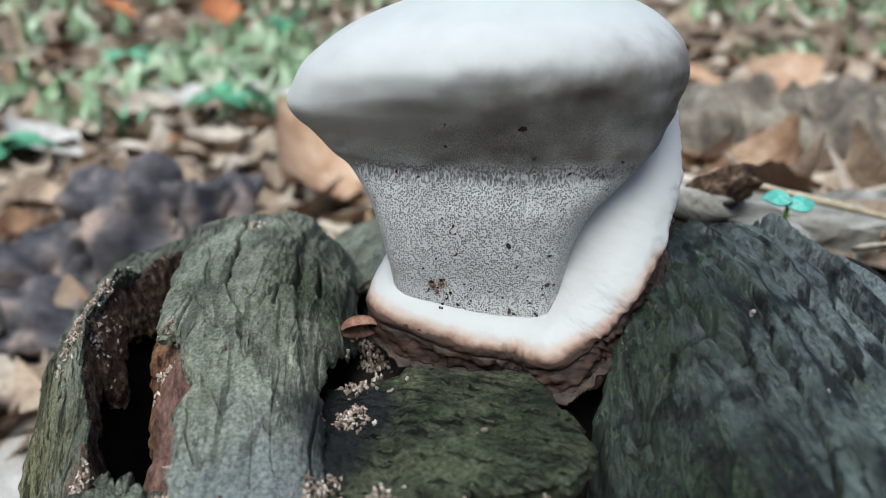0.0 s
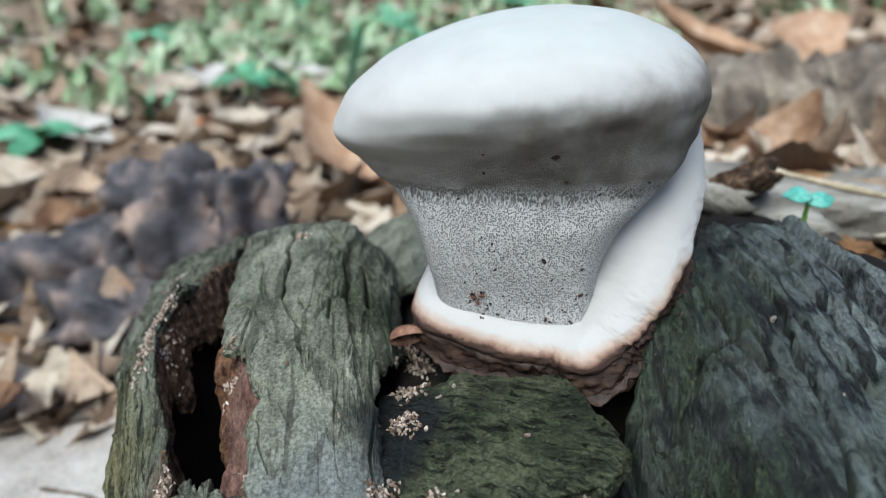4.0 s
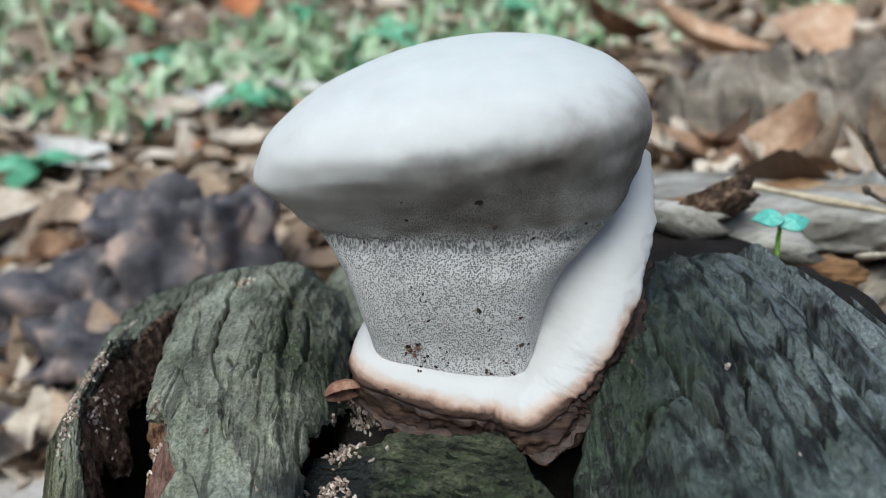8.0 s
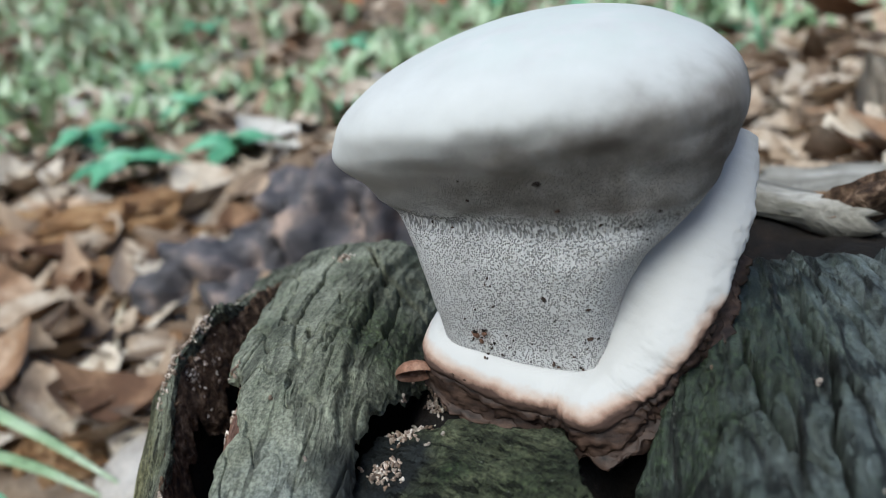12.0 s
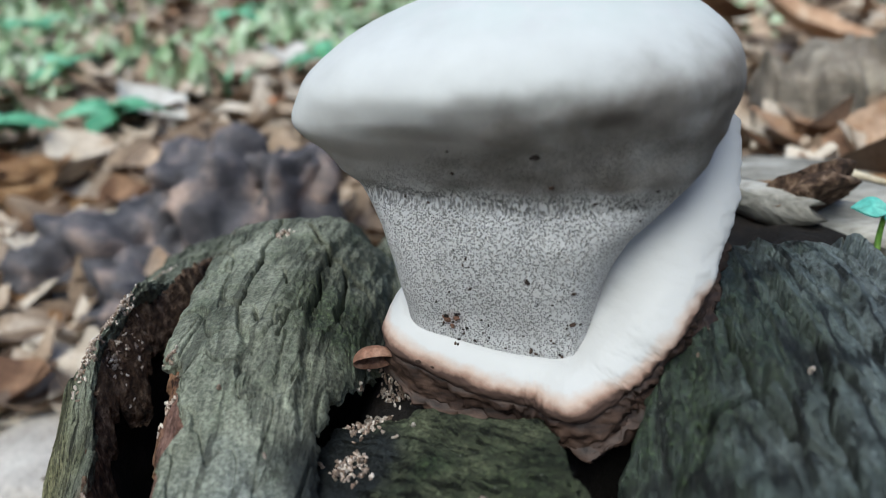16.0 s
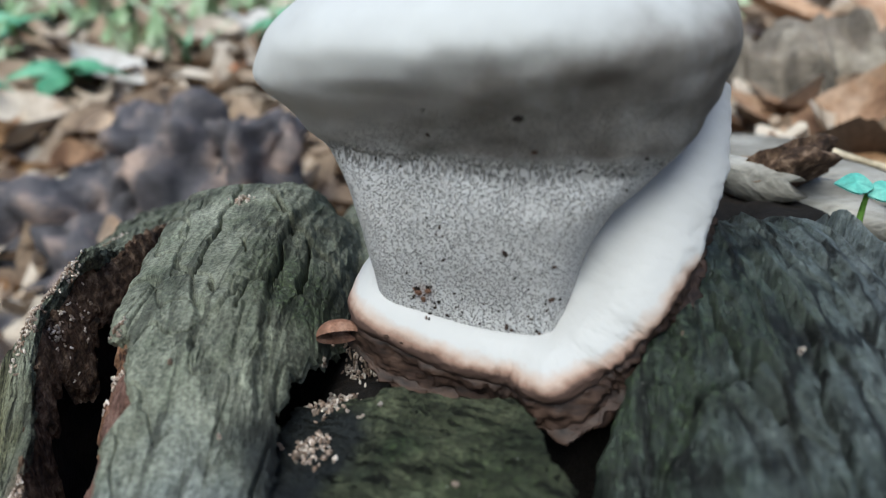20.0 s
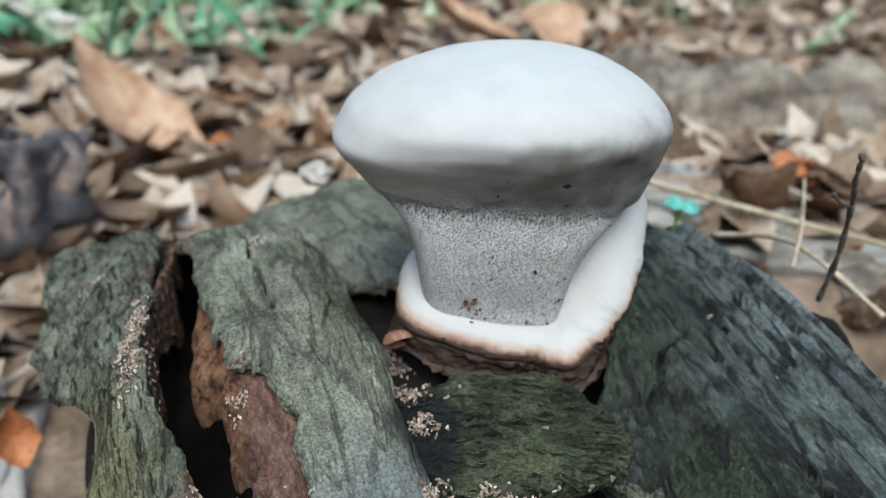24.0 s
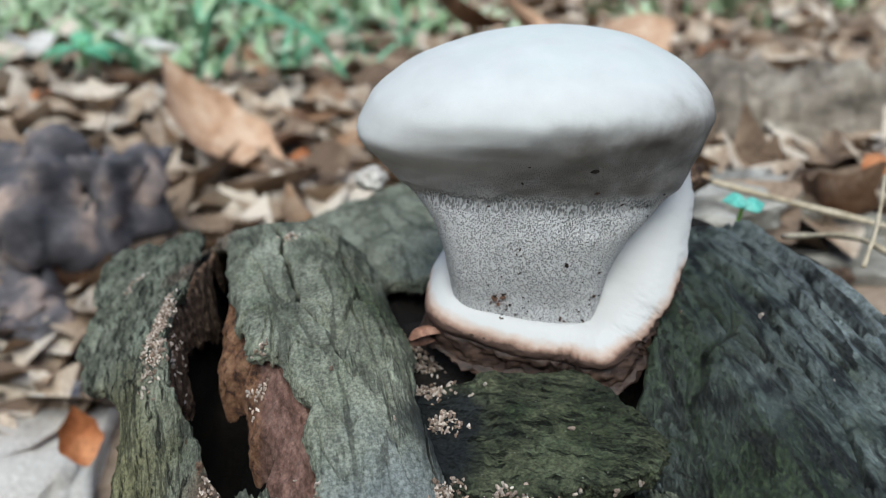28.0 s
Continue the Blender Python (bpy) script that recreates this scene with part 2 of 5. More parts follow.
def plain(name, dark, base, light, scale=150.0, fine=1500.0, rough=0.85, relief=0.0006, spec=0.3, stretch=(1, 1, 1), turn=0, island=0.0, own=0.0):
    """A surface with blotches, grain and relief; island or own: how far single pieces differ."""
    n = Nodes(name)
    at = n.mapped(stretch, (0, 0, turn))
    broad, grain = n.noise(scale, 6, at=at), n.noise(fine, 4, at=at)
    value = broad
    if island or own:
        value = n.math("ADD", broad, n.math("MULTIPLY", n.math("SUBTRACT", n.island() if island else n.random(), 0.5), island or own))
    colour = n.ramp(value, (0.3, dark), (0.5, base), (0.72, light))
    colour = n.mix(0.5, colour, n.ramp(grain, (0.25, (0.2, 0.2, 0.2)), (0.75, (0.8, 0.8, 0.8))), "OVERLAY")
    return n.done(colour, rough, [(grain, 0.7, relief), (broad, 0.5, relief * 3)], spec)


def bark_material(name, dark, base, light, turn, rough, spec, moss=(), stain=(), pale=(), relief=1.0, tiers=1.0, soft=1.0, hair=0.32, flake=0.0, flake_wide=160.0, pits=1.0):
    n = Nodes(name)
    along = n.mapped((2.4, 0.55, 0.3), (0, 0, turn))
    broad, grain, fibre = n.noise(75, 6, 0.62), n.noise(1500, 4, 0.7), n.noise(300, 8, 0.68, along, 0.4)
    flaky = n.noise(520, 7, 0.72, n.mapped((1.5, 0.8, 0.5), (0, 0, turn)), 0.3)
    value = n.math("ADD", n.math("MULTIPLY", broad, 0.72 - hair), n.math("ADD", n.math("MULTIPLY", fibre, hair), n.math("MULTIPLY", flaky, 0.28)))
    colour = n.ramp(value, (0.495 - 0.085 * soft, dark), (0.495, base), (0.495 + 0.09 * soft, light))
    algae = n.step(n.noise(160, 5, 0.7), 0.46, 0.66)
    colour = n.mix(n.math("MULTIPLY", algae, 0.3), colour, (0.11, 0.14, 0.085))
    for place, inner, outer, tone in pale:
        colour = n.mix(n.math("MULTIPLY", n.near(place, inner, outer), 0.7), colour, tone)
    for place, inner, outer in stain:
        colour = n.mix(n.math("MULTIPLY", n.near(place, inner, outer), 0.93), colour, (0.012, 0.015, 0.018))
    for place, inner, outer, much in moss:
        colour = n.mix(n.math("MULTIPLY", n.near(place, inner, outer), much), colour, n.ramp(n.noise(1100, 5, 0.7), (0.38, (0.006, 0.011, 0.006)), (0.53, (0.024, 0.042, 0.017)), (0.68, (0.09, 0.135, 0.048))))
    colour = n.mix(0.6, colour, n.ramp(grain, (0.38, (0.14, 0.14, 0.14)), (0.62, (0.86, 0.86, 0.86))), "OVERLAY")
    # short ragged cracks that run with the grain, and pits where flakes are gone
    crack = n.math("MULTIPLY", n.step(fibre, 0.43, 0.385), tiers)
    pit = n.math("MULTIPLY", n.step(flaky, 0.43, 0.39), n.step(n.noise(90, 3), 0.40, 0.60, 0.0, pits))
    gap = n.math("MAXIMUM", crack, pit)
    colour = n.mix(n.math("MULTIPLY", gap, 0.8), colour, tuple(c * 0.3 for c in dark))
    # flakes of bark that lie at different heights, with dark joints here and there
    extra = []
    if flake:
        base_at = n.mapped((1.0, 0.22, 0.1), (0, 0, turn))
        big, joint = n.flakes(flake_wide, n.warped(base_at, flake_wide * 1.3, 0.009))
        small, seam = n.flakes(flake_wide * 2.6, n.warped(base_at, flake_wide * 3, 0.0045))
        level = n.math("ADD", n.math("MULTIPLY", big, 0.65), n.math("MULTIPLY", small, 0.35))
        dark_joint = n.math("MULTIPLY", n.step(joint, 0.085, 0.02), n.step(n.noise(70, 3), 0.36, 0.52))
        dark_seam = n.math("MULTIPLY", n.step(seam, 0.07, 0.01), n.step(n.noise(120, 3), 0.48, 0.62))
        lines = n.math("MAXIMUM", dark_joint, n.math("MULTIPLY", dark_seam, 0.7))
        colour = n.mix(0.4, colour, n.ramp(level, (0.2, (0.28, 0.28, 0.28)), (0.8, (0.70, 0.70, 0.70))), "OVERLAY")
        colour = n.mix(n.math("MULTIPLY", lines, min(1.0, 0.9 * flake)), colour, tuple(c * 0.22 for c in dark))
        extra = [(level, 0.9 * flake, 0.0013), (lines, 0.9 * flake, -0.0010)]
    flecks = n.step(n.cells(380), 0.085, 0.05)
    colour = n.mix(n.math("MULTIPLY", flecks, 0.45), colour, (0.30, 0.32, 0.26))
    return n.done(colour, n.step(grain, 0.3, 0.7, rough - 0.12, rough + 0.12),
                  extra + [(gap, 0.9 * relief, -0.0007), (fibre, 0.8 * relief, 0.0016), (flaky, 0.9 * relief, 0.0011), (grain, 0.7 * relief, 0.0004)], spec)


M_bark = bark_material("algae grey bark", (0.08, 0.085, 0.063), (0.178, 0.188, 0.142), (0.275, 0.285, 0.225), 5, 0.8, 0.3, relief=0.5, tiers=0.12, soft=1.9, hair=0.09, flake=0.6, flake_wide=130.0, pits=0.35,
                       # Right flank: dark flaky bark and its shade, painted with the moss colours.
                       moss=[((-0.0215, 0.140, 0.128), 0.005, 0.017, 0.8)],
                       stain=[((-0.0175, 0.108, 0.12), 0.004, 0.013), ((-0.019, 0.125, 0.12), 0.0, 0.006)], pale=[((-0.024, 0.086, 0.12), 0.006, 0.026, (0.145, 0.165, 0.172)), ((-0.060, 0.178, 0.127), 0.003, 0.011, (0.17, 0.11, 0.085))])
M_bark_wet = bark_material("damp dark bark", (0.013, 0.018, 0.016), (0.064, 0.084, 0.077), (0.20, 0.24, 0.228), 3, 0.40, 0.55, relief=1.1, tiers=0.15, soft=1.7, hair=0.06, flake=1.0, flake_wide=125.0, pits=0.25,
                           moss=[((0.040, 0.127, 0.134), 0.005, 0.024, 0.6), ((0.026, 0.116, 0.126), 0.004, 0.019, 0.75), ((0.034, 0.085, 0.12), 0.006, 0.024, 0.9), ((0.029, 0.104, 0.126), 0.001, 0.008, 0.9), ((0.044, 0.066, 0.12), 0.002, 0.014, 0.8)],
                           # The wide right-hand patch paints sky sheen on the crest into the colour.
                           pale=[((0.046, 0.108, 0.132), 0.002, 0.010, (0.10, 0.118, 0.105)), ((0.102, 0.134, 0.135), 0.030, 0.060, (0.27, 0.315, 0.325))])
M_slab = bark_material("mossy bark", (0.018, 0.022, 0.013), (0.065, 0.074, 0.042), (0.13, 0.14, 0.083), 60, 0.85, 0.25, soft=1.2, hair=0.2, flake=0.6, flake_wide=260.0,
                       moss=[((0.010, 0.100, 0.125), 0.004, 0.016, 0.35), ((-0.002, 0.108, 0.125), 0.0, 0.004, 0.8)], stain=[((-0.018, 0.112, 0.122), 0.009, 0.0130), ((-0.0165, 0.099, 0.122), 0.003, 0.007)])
M_bark_left = bark_material("lichen bark", (0.06, 0.065, 0.05), (0.175, 0.188, 0.142), (0.30, 0.315, 0.245), 10, 0.85, 0.25, soft=1.4, hair=0.2, flake=0.7, flake_wide=200.0,
                            pale=[((-0.078, 0.125, 0.10), 0.006, 0.03, (0.20, 0.185, 0.08)), ((-0.07, 0.15, 0.12), 0.0, 0.01, (0.24, 0.28, 0.22)), ((-0.0585, 0.104, 0.113), 0.003, 0.010, (0.17, 0.09, 0.065)), ((-0.050, 0.088, 0.113), 0.003, 0.009, (0.16, 0.085, 0.06)), ((-0.066, 0.176, 0.122), 0.002, 0.009, (0.19, 0.125, 0.10))])
# near black, so shade in the splits and gaps is painted into the heartwood
M_core = plain("rotten heartwood in gap shade", (0.004, 0.003, 0.003), (0.009, 0.007, 0.006), (0.022, 0.015, 0.011), 110, 1200, 0.95, 0.001)
M_rot = plain("crumbly brown rot", (0.022, 0.013, 0.009), (0.105, 0.062, 0.04), (0.36, 0.245, 0.17), 480, 1700, 0.95, 0.0025)
n = Nodes("red brown inner bark")
fibre, grain = n.noise(260, 7, 0.7, n.mapped((1.6, 0.7, 1), (0, 0, 15))), n.noise(1300, 5, 0.7)
red = n.ramp(fibre, (0.34, (0.07, 0.035, 0.026)), (0.5, (0.19, 0.105, 0.082)), (0.66, (0.30, 0.185, 0.15)))
split = n.t.new("ShaderNodeSeparateXYZ")
n.links.new(n.co, split.inputs[0])
orange = n.step(n.math("ADD", split.outputs[0], n.math("MULTIPLY", n.noise(300), 0.003)), -0.0455, -0.0475)
red = n.mix(n.math("MULTIPLY", orange, 0.85), red, n.ramp(n.noise(420, 6, 0.7), (0.38, (0.03, 0.015, 0.01)), (0.48, (0.19, 0.09, 0.045)), (0.64, (0.32, 0.18, 0.10))))
red = n.mix(0.6, red, n.ramp(grain, (0.3, (0.2, 0.2, 0.2)), (0.7, (0.8, 0.8, 0.8))), "OVERLAY")
M_rot_red = n.done(red, 0.9, [(fibre, 0.9, 0.0012), (grain, 0.9, 0.0006)], 0.25)
M_frass = plain("beige frass", (0.22, 0.15, 0.11), (0.47, 0.36, 0.29), (0.74, 0.65, 0.57), 600, 2600, 0.9, 0.0004, own=0.5)
M_frass_fine = plain("fine beige frass", (0.22, 0.15, 0.11), (0.47, 0.36, 0.29), (0.74, 0.65, 0.57), 600, 2600, 0.9, 0.0004, island=0.6)
M_speck = plain("dark crumb", (0.02, 0.014, 0.012), (0.05, 0.035, 0.03), (0.12, 0.07, 0.05), 900, 3000, 0.8, 0.0002, own=0.4)
M_flake = plain("brown bud scale", (0.11, 0.05, 0.03), (0.26, 0.13, 0.085), (0.42, 0.25, 0.18), 260, 1800, 0.7, 0.0003)

# pores: small dark holes and mazes, packed, drawn out at the crease and fainter towards the cap
n = Nodes("pored fungus flesh")
split = n.t.new("ShaderNodeSeparateXYZ")
n.links.new(n.co, split.inputs[0])
round_pore = n.math("ADD", n.cells(3300, "F1", n.mapped((1.0, 1.0, 0.85)), 0.75), n.math("MULTIPLY", n.math("SUBTRACT", n.noise(3800, 2, 0.5), 0.5), 0.5))
long_pore = n.math("ADD", n.cells(2900, "F1", n.mapped((1.0, 1.0, 0.3)), 0.9), n.math("MULTIPLY", n.math("SUBTRACT", n.noise(1700, 2, 0.5), 0.5), 0.4))
long_pore = n.math("SUBTRACT", long_pore, 0.11)
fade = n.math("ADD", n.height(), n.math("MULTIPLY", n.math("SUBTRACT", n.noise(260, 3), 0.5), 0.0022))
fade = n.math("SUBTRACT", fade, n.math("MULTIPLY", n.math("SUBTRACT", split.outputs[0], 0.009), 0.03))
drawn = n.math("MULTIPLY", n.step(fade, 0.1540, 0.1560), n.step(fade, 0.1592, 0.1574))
holes = n.t.new("ShaderNodeMix")
for value, key in ((drawn, 0), (round_pore, 2), (long_pore, 3)):
    n.links.new(value, holes.inputs[key])
pit = n.step(holes.outputs[0], 0.53, 0.22)
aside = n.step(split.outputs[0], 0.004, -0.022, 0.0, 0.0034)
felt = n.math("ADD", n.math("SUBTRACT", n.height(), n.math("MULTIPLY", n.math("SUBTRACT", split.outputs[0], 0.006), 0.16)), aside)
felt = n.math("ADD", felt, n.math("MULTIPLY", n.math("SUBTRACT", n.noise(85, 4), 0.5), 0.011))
strength = n.math("MULTIPLY", n.step(fade, 0.1572, 0.1592, 1.0, 0.6), n.math("MULTIPLY", n.step(felt, 0.1615, 0.1700, 1.0, 0.0), n.step(n.noise(330, 4), 0.28, 0.55, 0.6, 1.0)))
wall = n.ramp(n.noise(140, 5), (0.3, (0.50, 0.492, 0.485)), (0.55, (0.57, 0.563, 0.556)), (0.75, (0.63, 0.625, 0.62)))
# greyer pores under the cap, with its shade painted in, deepest on the right
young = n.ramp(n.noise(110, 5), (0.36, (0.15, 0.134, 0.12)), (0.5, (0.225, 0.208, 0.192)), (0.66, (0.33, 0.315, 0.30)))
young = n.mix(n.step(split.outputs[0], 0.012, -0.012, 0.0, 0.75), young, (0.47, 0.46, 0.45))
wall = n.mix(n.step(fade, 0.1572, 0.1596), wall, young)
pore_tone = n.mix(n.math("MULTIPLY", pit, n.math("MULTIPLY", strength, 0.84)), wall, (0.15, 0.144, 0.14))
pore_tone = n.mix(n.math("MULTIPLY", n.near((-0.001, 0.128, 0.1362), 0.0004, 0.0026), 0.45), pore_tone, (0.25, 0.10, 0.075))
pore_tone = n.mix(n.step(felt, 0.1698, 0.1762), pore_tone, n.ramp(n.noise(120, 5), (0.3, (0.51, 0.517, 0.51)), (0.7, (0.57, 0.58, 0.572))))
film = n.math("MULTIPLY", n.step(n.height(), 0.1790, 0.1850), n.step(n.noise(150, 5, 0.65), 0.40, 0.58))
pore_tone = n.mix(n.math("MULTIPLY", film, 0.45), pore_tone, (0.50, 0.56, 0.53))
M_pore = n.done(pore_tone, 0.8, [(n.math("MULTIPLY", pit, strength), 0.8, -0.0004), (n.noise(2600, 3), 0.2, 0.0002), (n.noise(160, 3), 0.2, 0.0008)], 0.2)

# margin: white on top, turning flesh-coloured and then brown at its foot
n = Nodes("white margin turning brown")
edge = n.math("ADD", n.zone(), n.math("MULTIPLY", n.math("SUBTRACT", n.noise(240, 6, 0.65), 0.5), 0.24))
margin_tone = n.ramp(edge, (0.40, (0.56, 0.555, 0.545)), (0.51, (0.53, 0.405, 0.335)), (0.59, (0.33, 0.205, 0.155)), (0.665, (0.085, 0.052, 0.041)))
M_margin = n.done(margin_tone, 0.8, [(n.noise(2400, 3), 0.2, 0.0002), (n.noise(220, 4), 0.2, 0.0006)], 0.2)
n = Nodes("brown fungus crust")
broad, bands = n.noise(190, 6, 0.65), n.noise(420, 5, 0.6, n.mapped((0.5, 0.5, 2.5)))
crust_tone = n.ramp(n.math("ADD", n.math("MULTIPLY", broad, 0.5), n.math("MULTIPLY", bands, 0.5)), (0.36, (0.010, 0.007, 0.006)), (0.5, (0.044, 0.025, 0.018)), (0.63, (0.095, 0.056, 0.040)), (0.78, (0.19, 0.125, 0.095)))
M_crust = n.done(crust_tone, 0.6, [(broad, 0.4, 0.001), (n.noise(1500, 4), 0.4, 0.0003)], 0.35)

M_soil = plain("leaf mould", (0.10, 0.07, 0.048), (0.24, 0.172, 0.122), (0.42, 0.33, 0.25), 28, 220, 0.95, 0.004)
M_leaf = plain("dead leaves", (0.13, 0.085, 0.057), (0.345, 0.25, 0.175), (0.58, 0.50, 0.41), 25, 400, 0.8, 0.0006, island=0.5)
M_leaf_own = plain("dead leaf", (0.11, 0.055, 0.03), (0.29, 0.168, 0.098), (0.50, 0.37, 0.27), 45, 400, 0.75, 0.0006, own=0.5)
M_leaf_pale = plain("bleached leaf", (0.36, 0.33, 0.29), (0.52, 0.49, 0.45), (0.66, 0.64, 0.61), 60, 500, 0.75, 0.0005)
M_leaf_rust = plain("rust leaf", (0.20, 0.06, 0.02), (0.42, 0.15, 0.06), (0.55, 0.25, 0.12), 60, 500, 0.75, 0.0005)
M_leaf_tan = plain("tan leaf", (0.30, 0.16, 0.09), (0.48, 0.30, 0.19), (0.60, 0.44, 0.32), 60, 500, 0.75, 0.0005)
M_grass = plain("grass", (0.17, 0.28, 0.13), (0.33, 0.46, 0.27), (0.56, 0.65, 0.47), 30, 400, 0.6, 0.0004, island=0.4)
M_plant = plain("green plant", (0.06, 0.24, 0.13), (0.13, 0.40, 0.23), (0.25, 0.52, 0.34), 60, 500, 0.55, 0.0004, own=0.3)
M_seedling = plain("sea green seedling", (0.06, 0.30, 0.25), (0.10, 0.42, 0.35), (0.20, 0.55, 0.46), 160, 900, 0.5, 0.0002)
M_stalk = plain("green stalk", (0.10, 0.25, 0.04), (0.18, 0.38, 0.07), (0.30, 0.5, 0.12), 200, 900, 0.5, 0.0002)
M_straw = plain("straw", (0.30, 0.24, 0.15), (0.50, 0.42, 0.30), (0.66, 0.58, 0.45), 60, 500, 0.8, 0.0004)
M_stone = plain("pale stone", (0.30, 0.27, 0.24), (0.47, 0.43, 0.39), (0.60, 0.57, 0.52), 30, 600, 0.85, 0.001)
M_char = plain("charred wood", (0.016, 0.017, 0.022), (0.105, 0.096, 0.104), (0.44, 0.32, 0.265), 38, 500, 0.7, 0.002, 0.4)
M_grey = plain("weathered grey wood", (0.09, 0.08, 0.068), (0.24, 0.225, 0.195), (0.46, 0.44, 0.40), 60, 700, 0.85, 0.001, stretch=(0.5, 1.8, 1), turn=20)
M_chip = plain("orange rotten wood", (0.08, 0.04, 0.02), (0.28, 0.15, 0.07), (0.52, 0.35, 0.20), 60, 500, 0.9, 0.002, stretch=(0.6, 2, 2))
M_twig = plain("twig bark", (0.07, 0.05, 0.036), (0.19, 0.15, 0.115), (0.45, 0.40, 0.34), 300, 1500, 0.8, 0.0004)
M_sky_wall = plain("sky-blocking wall green", (0.05, 0.07, 0.035), (0.10, 0.13, 0.07), (0.18, 0.21, 0.13), 0.5, 4, 0.9, 0.05)
M_log_far = plain("mossy grey log bark", (0.07, 0.06, 0.045), (0.23, 0.19, 0.15), (0.42, 0.37, 0.30), 35, 300, 0.9, 0.004, stretch=(0.6, 1.6, 1.6))
# ---- ground ----
def ground_height(x, y):
    r = np.hypot(x, y - 0.1)
    low = 0.010 * fbm(x * 7, y * 7, 4, 5) + 0.02 * fbm(x * 1.3, y * 1.3, 2, 8)
    bank = 0.085 * smooth(0.03, 0.13, x) * smooth(0.75, 0.25, y) * smooth(0.12, 0.22, y) * smooth(1.3, 0.6, x)
    return low + bank + 0.05 * np.clip(r - 1.5, 0, 60)


rad = np.r_[0, np.geomspace(0.02, 40.0, 170)]
ang = np.linspace(0, 2 * math.pi, 180, endpoint=False)
gx, gy = rad[:, None] * np.cos(ang), 0.3 + rad[:, None] * np.sin(ang)
ground = mesh_object("ground", np.stack([gx, gy, ground_height(gx, gy)], -1).reshape(-1, 3), grid_faces(len(rad), len(ang), wrap=True), M_soil)
tagged(ground, "brown woodland floor of leaf mould", "ground", kind="structure")

# unseen ragged foliage-green wall all round, added to block low sky light
wa = np.linspace(0, 2 * math.pi, 240, endpoint=False)
wz = np.linspace(-0.5, 1, 24)
wr = 14 + 2.5 * fbm(wa[None] * 9, wz[:, None] * 6, 4, 41)
wh = np.maximum(wz, 0)[:, None] * (5 + 2.5 * fbm(wa * 6, wa * 0, 3, 44))[None] + np.minimum(wz, 0)[:, None] * 2 + 0.8
sky_wall = mesh_object("backdrop", np.stack([wr * np.cos(wa), wr * np.sin(wa), wh], -1).reshape(-1, 3), grid_faces(24, 240, wrap=True), M_sky_wall)
tagged(sky_wall, "unseen dim green wall that blocks the low sky", "woodland", kind="structure")

# ---- the log ----
log = empty("log", (0.0, 0.13, 0.02))
tagged(log, "rotting log with cracked grey-green bark on the forest floor", "log")


def fissures(across, along, depth, seed, wide=150.0, long_=16.0, thin=0.07):
    """Long cracks that run with the grain."""
    bend = 0.35 * fbm(across * 60, along * 40, 3, seed + 1)
    v = vnoise(across * wide + bend * 2, along * long_ + bend, seed)
    gate = smooth(-0.12, 0.12, vnoise(across * 45, along * 30, seed + 9))
    return -depth * (1 - smooth(0.0, thin, np.abs(v))) * gate


def scales(across, along, height, seed, wide=70.0, long_=20.0, steps=5.0):
    """Layers of bark that break off in steps."""
    v = (fbm(across * wide, along * long_, 5, seed) + 0.8) * steps
    whole = np.floor(v)
    return height * (whole + smooth(0.0, 0.10, v - whole)) / steps


def layered(across, along, height, freq, seed, wander=1.0):
    """Overlapping layers of bark whose broken edges run with the grain."""
    v = across * freq + wander * (0.9 * fbm(across * freq * 0.4, along * freq * 0.11, 3, seed) + 0.35 * fbm(across * freq * 2, along * freq * 0.9, 4, seed + 4))
    whole = np.floor(v)
    f = v - whole
    much = np.clip(0.5 + 1.6 * vnoise(whole * 3.7, along * freq * 0.16, seed + 8), 0.05, 1.3)
    return height * much * (smooth(0, 0.07, f) * (1 - f) - 0.35)


def crack_line(x, y, line, wide, depth, seed):
    """One long crack along a wandering line."""
    x, y = np.asarray(x, float), np.asarray(y, float)
    wx, wy = x + 0.0012 * fbm(x * 150, y * 150, 2, seed) + 0.0003 * fbm(x * 700, y * 700, 3, seed + 6), y + 0.0012 * fbm(x * 150, y * 150, 2, seed + 3)
    near = np.full(np.shape(wx), 1.0)
    for (ax, ay), (bx, by) in zip(line, line[1:]):
        t = np.clip(((wx - ax) * (bx - ax) + (wy - ay) * (by - ay)) / ((bx - ax) ** 2 + (by - ay) ** 2), 0, 1)
        near = np.minimum(near, np.hypot(wx - ax - t * (bx - ax), wy - ay - t * (by - ay)))
    w = wide * 1.15 * (0.75 + 0.9 * vnoise(x * 400, y * 400, seed + 5))
    return -2.0 * depth * (1 - smooth(0.25, 1.0, near / np.maximum(w, 1e-5)))


LOBE_CRACKS = [([(-0.0452, 0.179), (-0.0432, 0.166), (-0.042, 0.1515), (-0.0405, 0.137)], 0.0009, 0.0045), ([(-0.0355, 0.150), (-0.0330, 0.143)], 0.0005, 0.002),
               ([(-0.0387, 0.1734), (-0.0302, 0.161), (-0.0294, 0.150), (-0.0277, 0.136)], 0.0008, 0.0035), ([(-0.0360, 0.1345), (-0.0343, 0.1310)], 0.0010, 0.0045),
               ([(-0.0341, 0.164), (-0.0265, 0.160), (-0.0237, 0.140)], 0.0010, 0.0035), ([(-0.030, 0.1351), (-0.0296, 0.1270)], 0.0006, 0.002), ([(-0.0535, 0.1865), (-0.0500, 0.1850)], 0.0012, 0.005)]
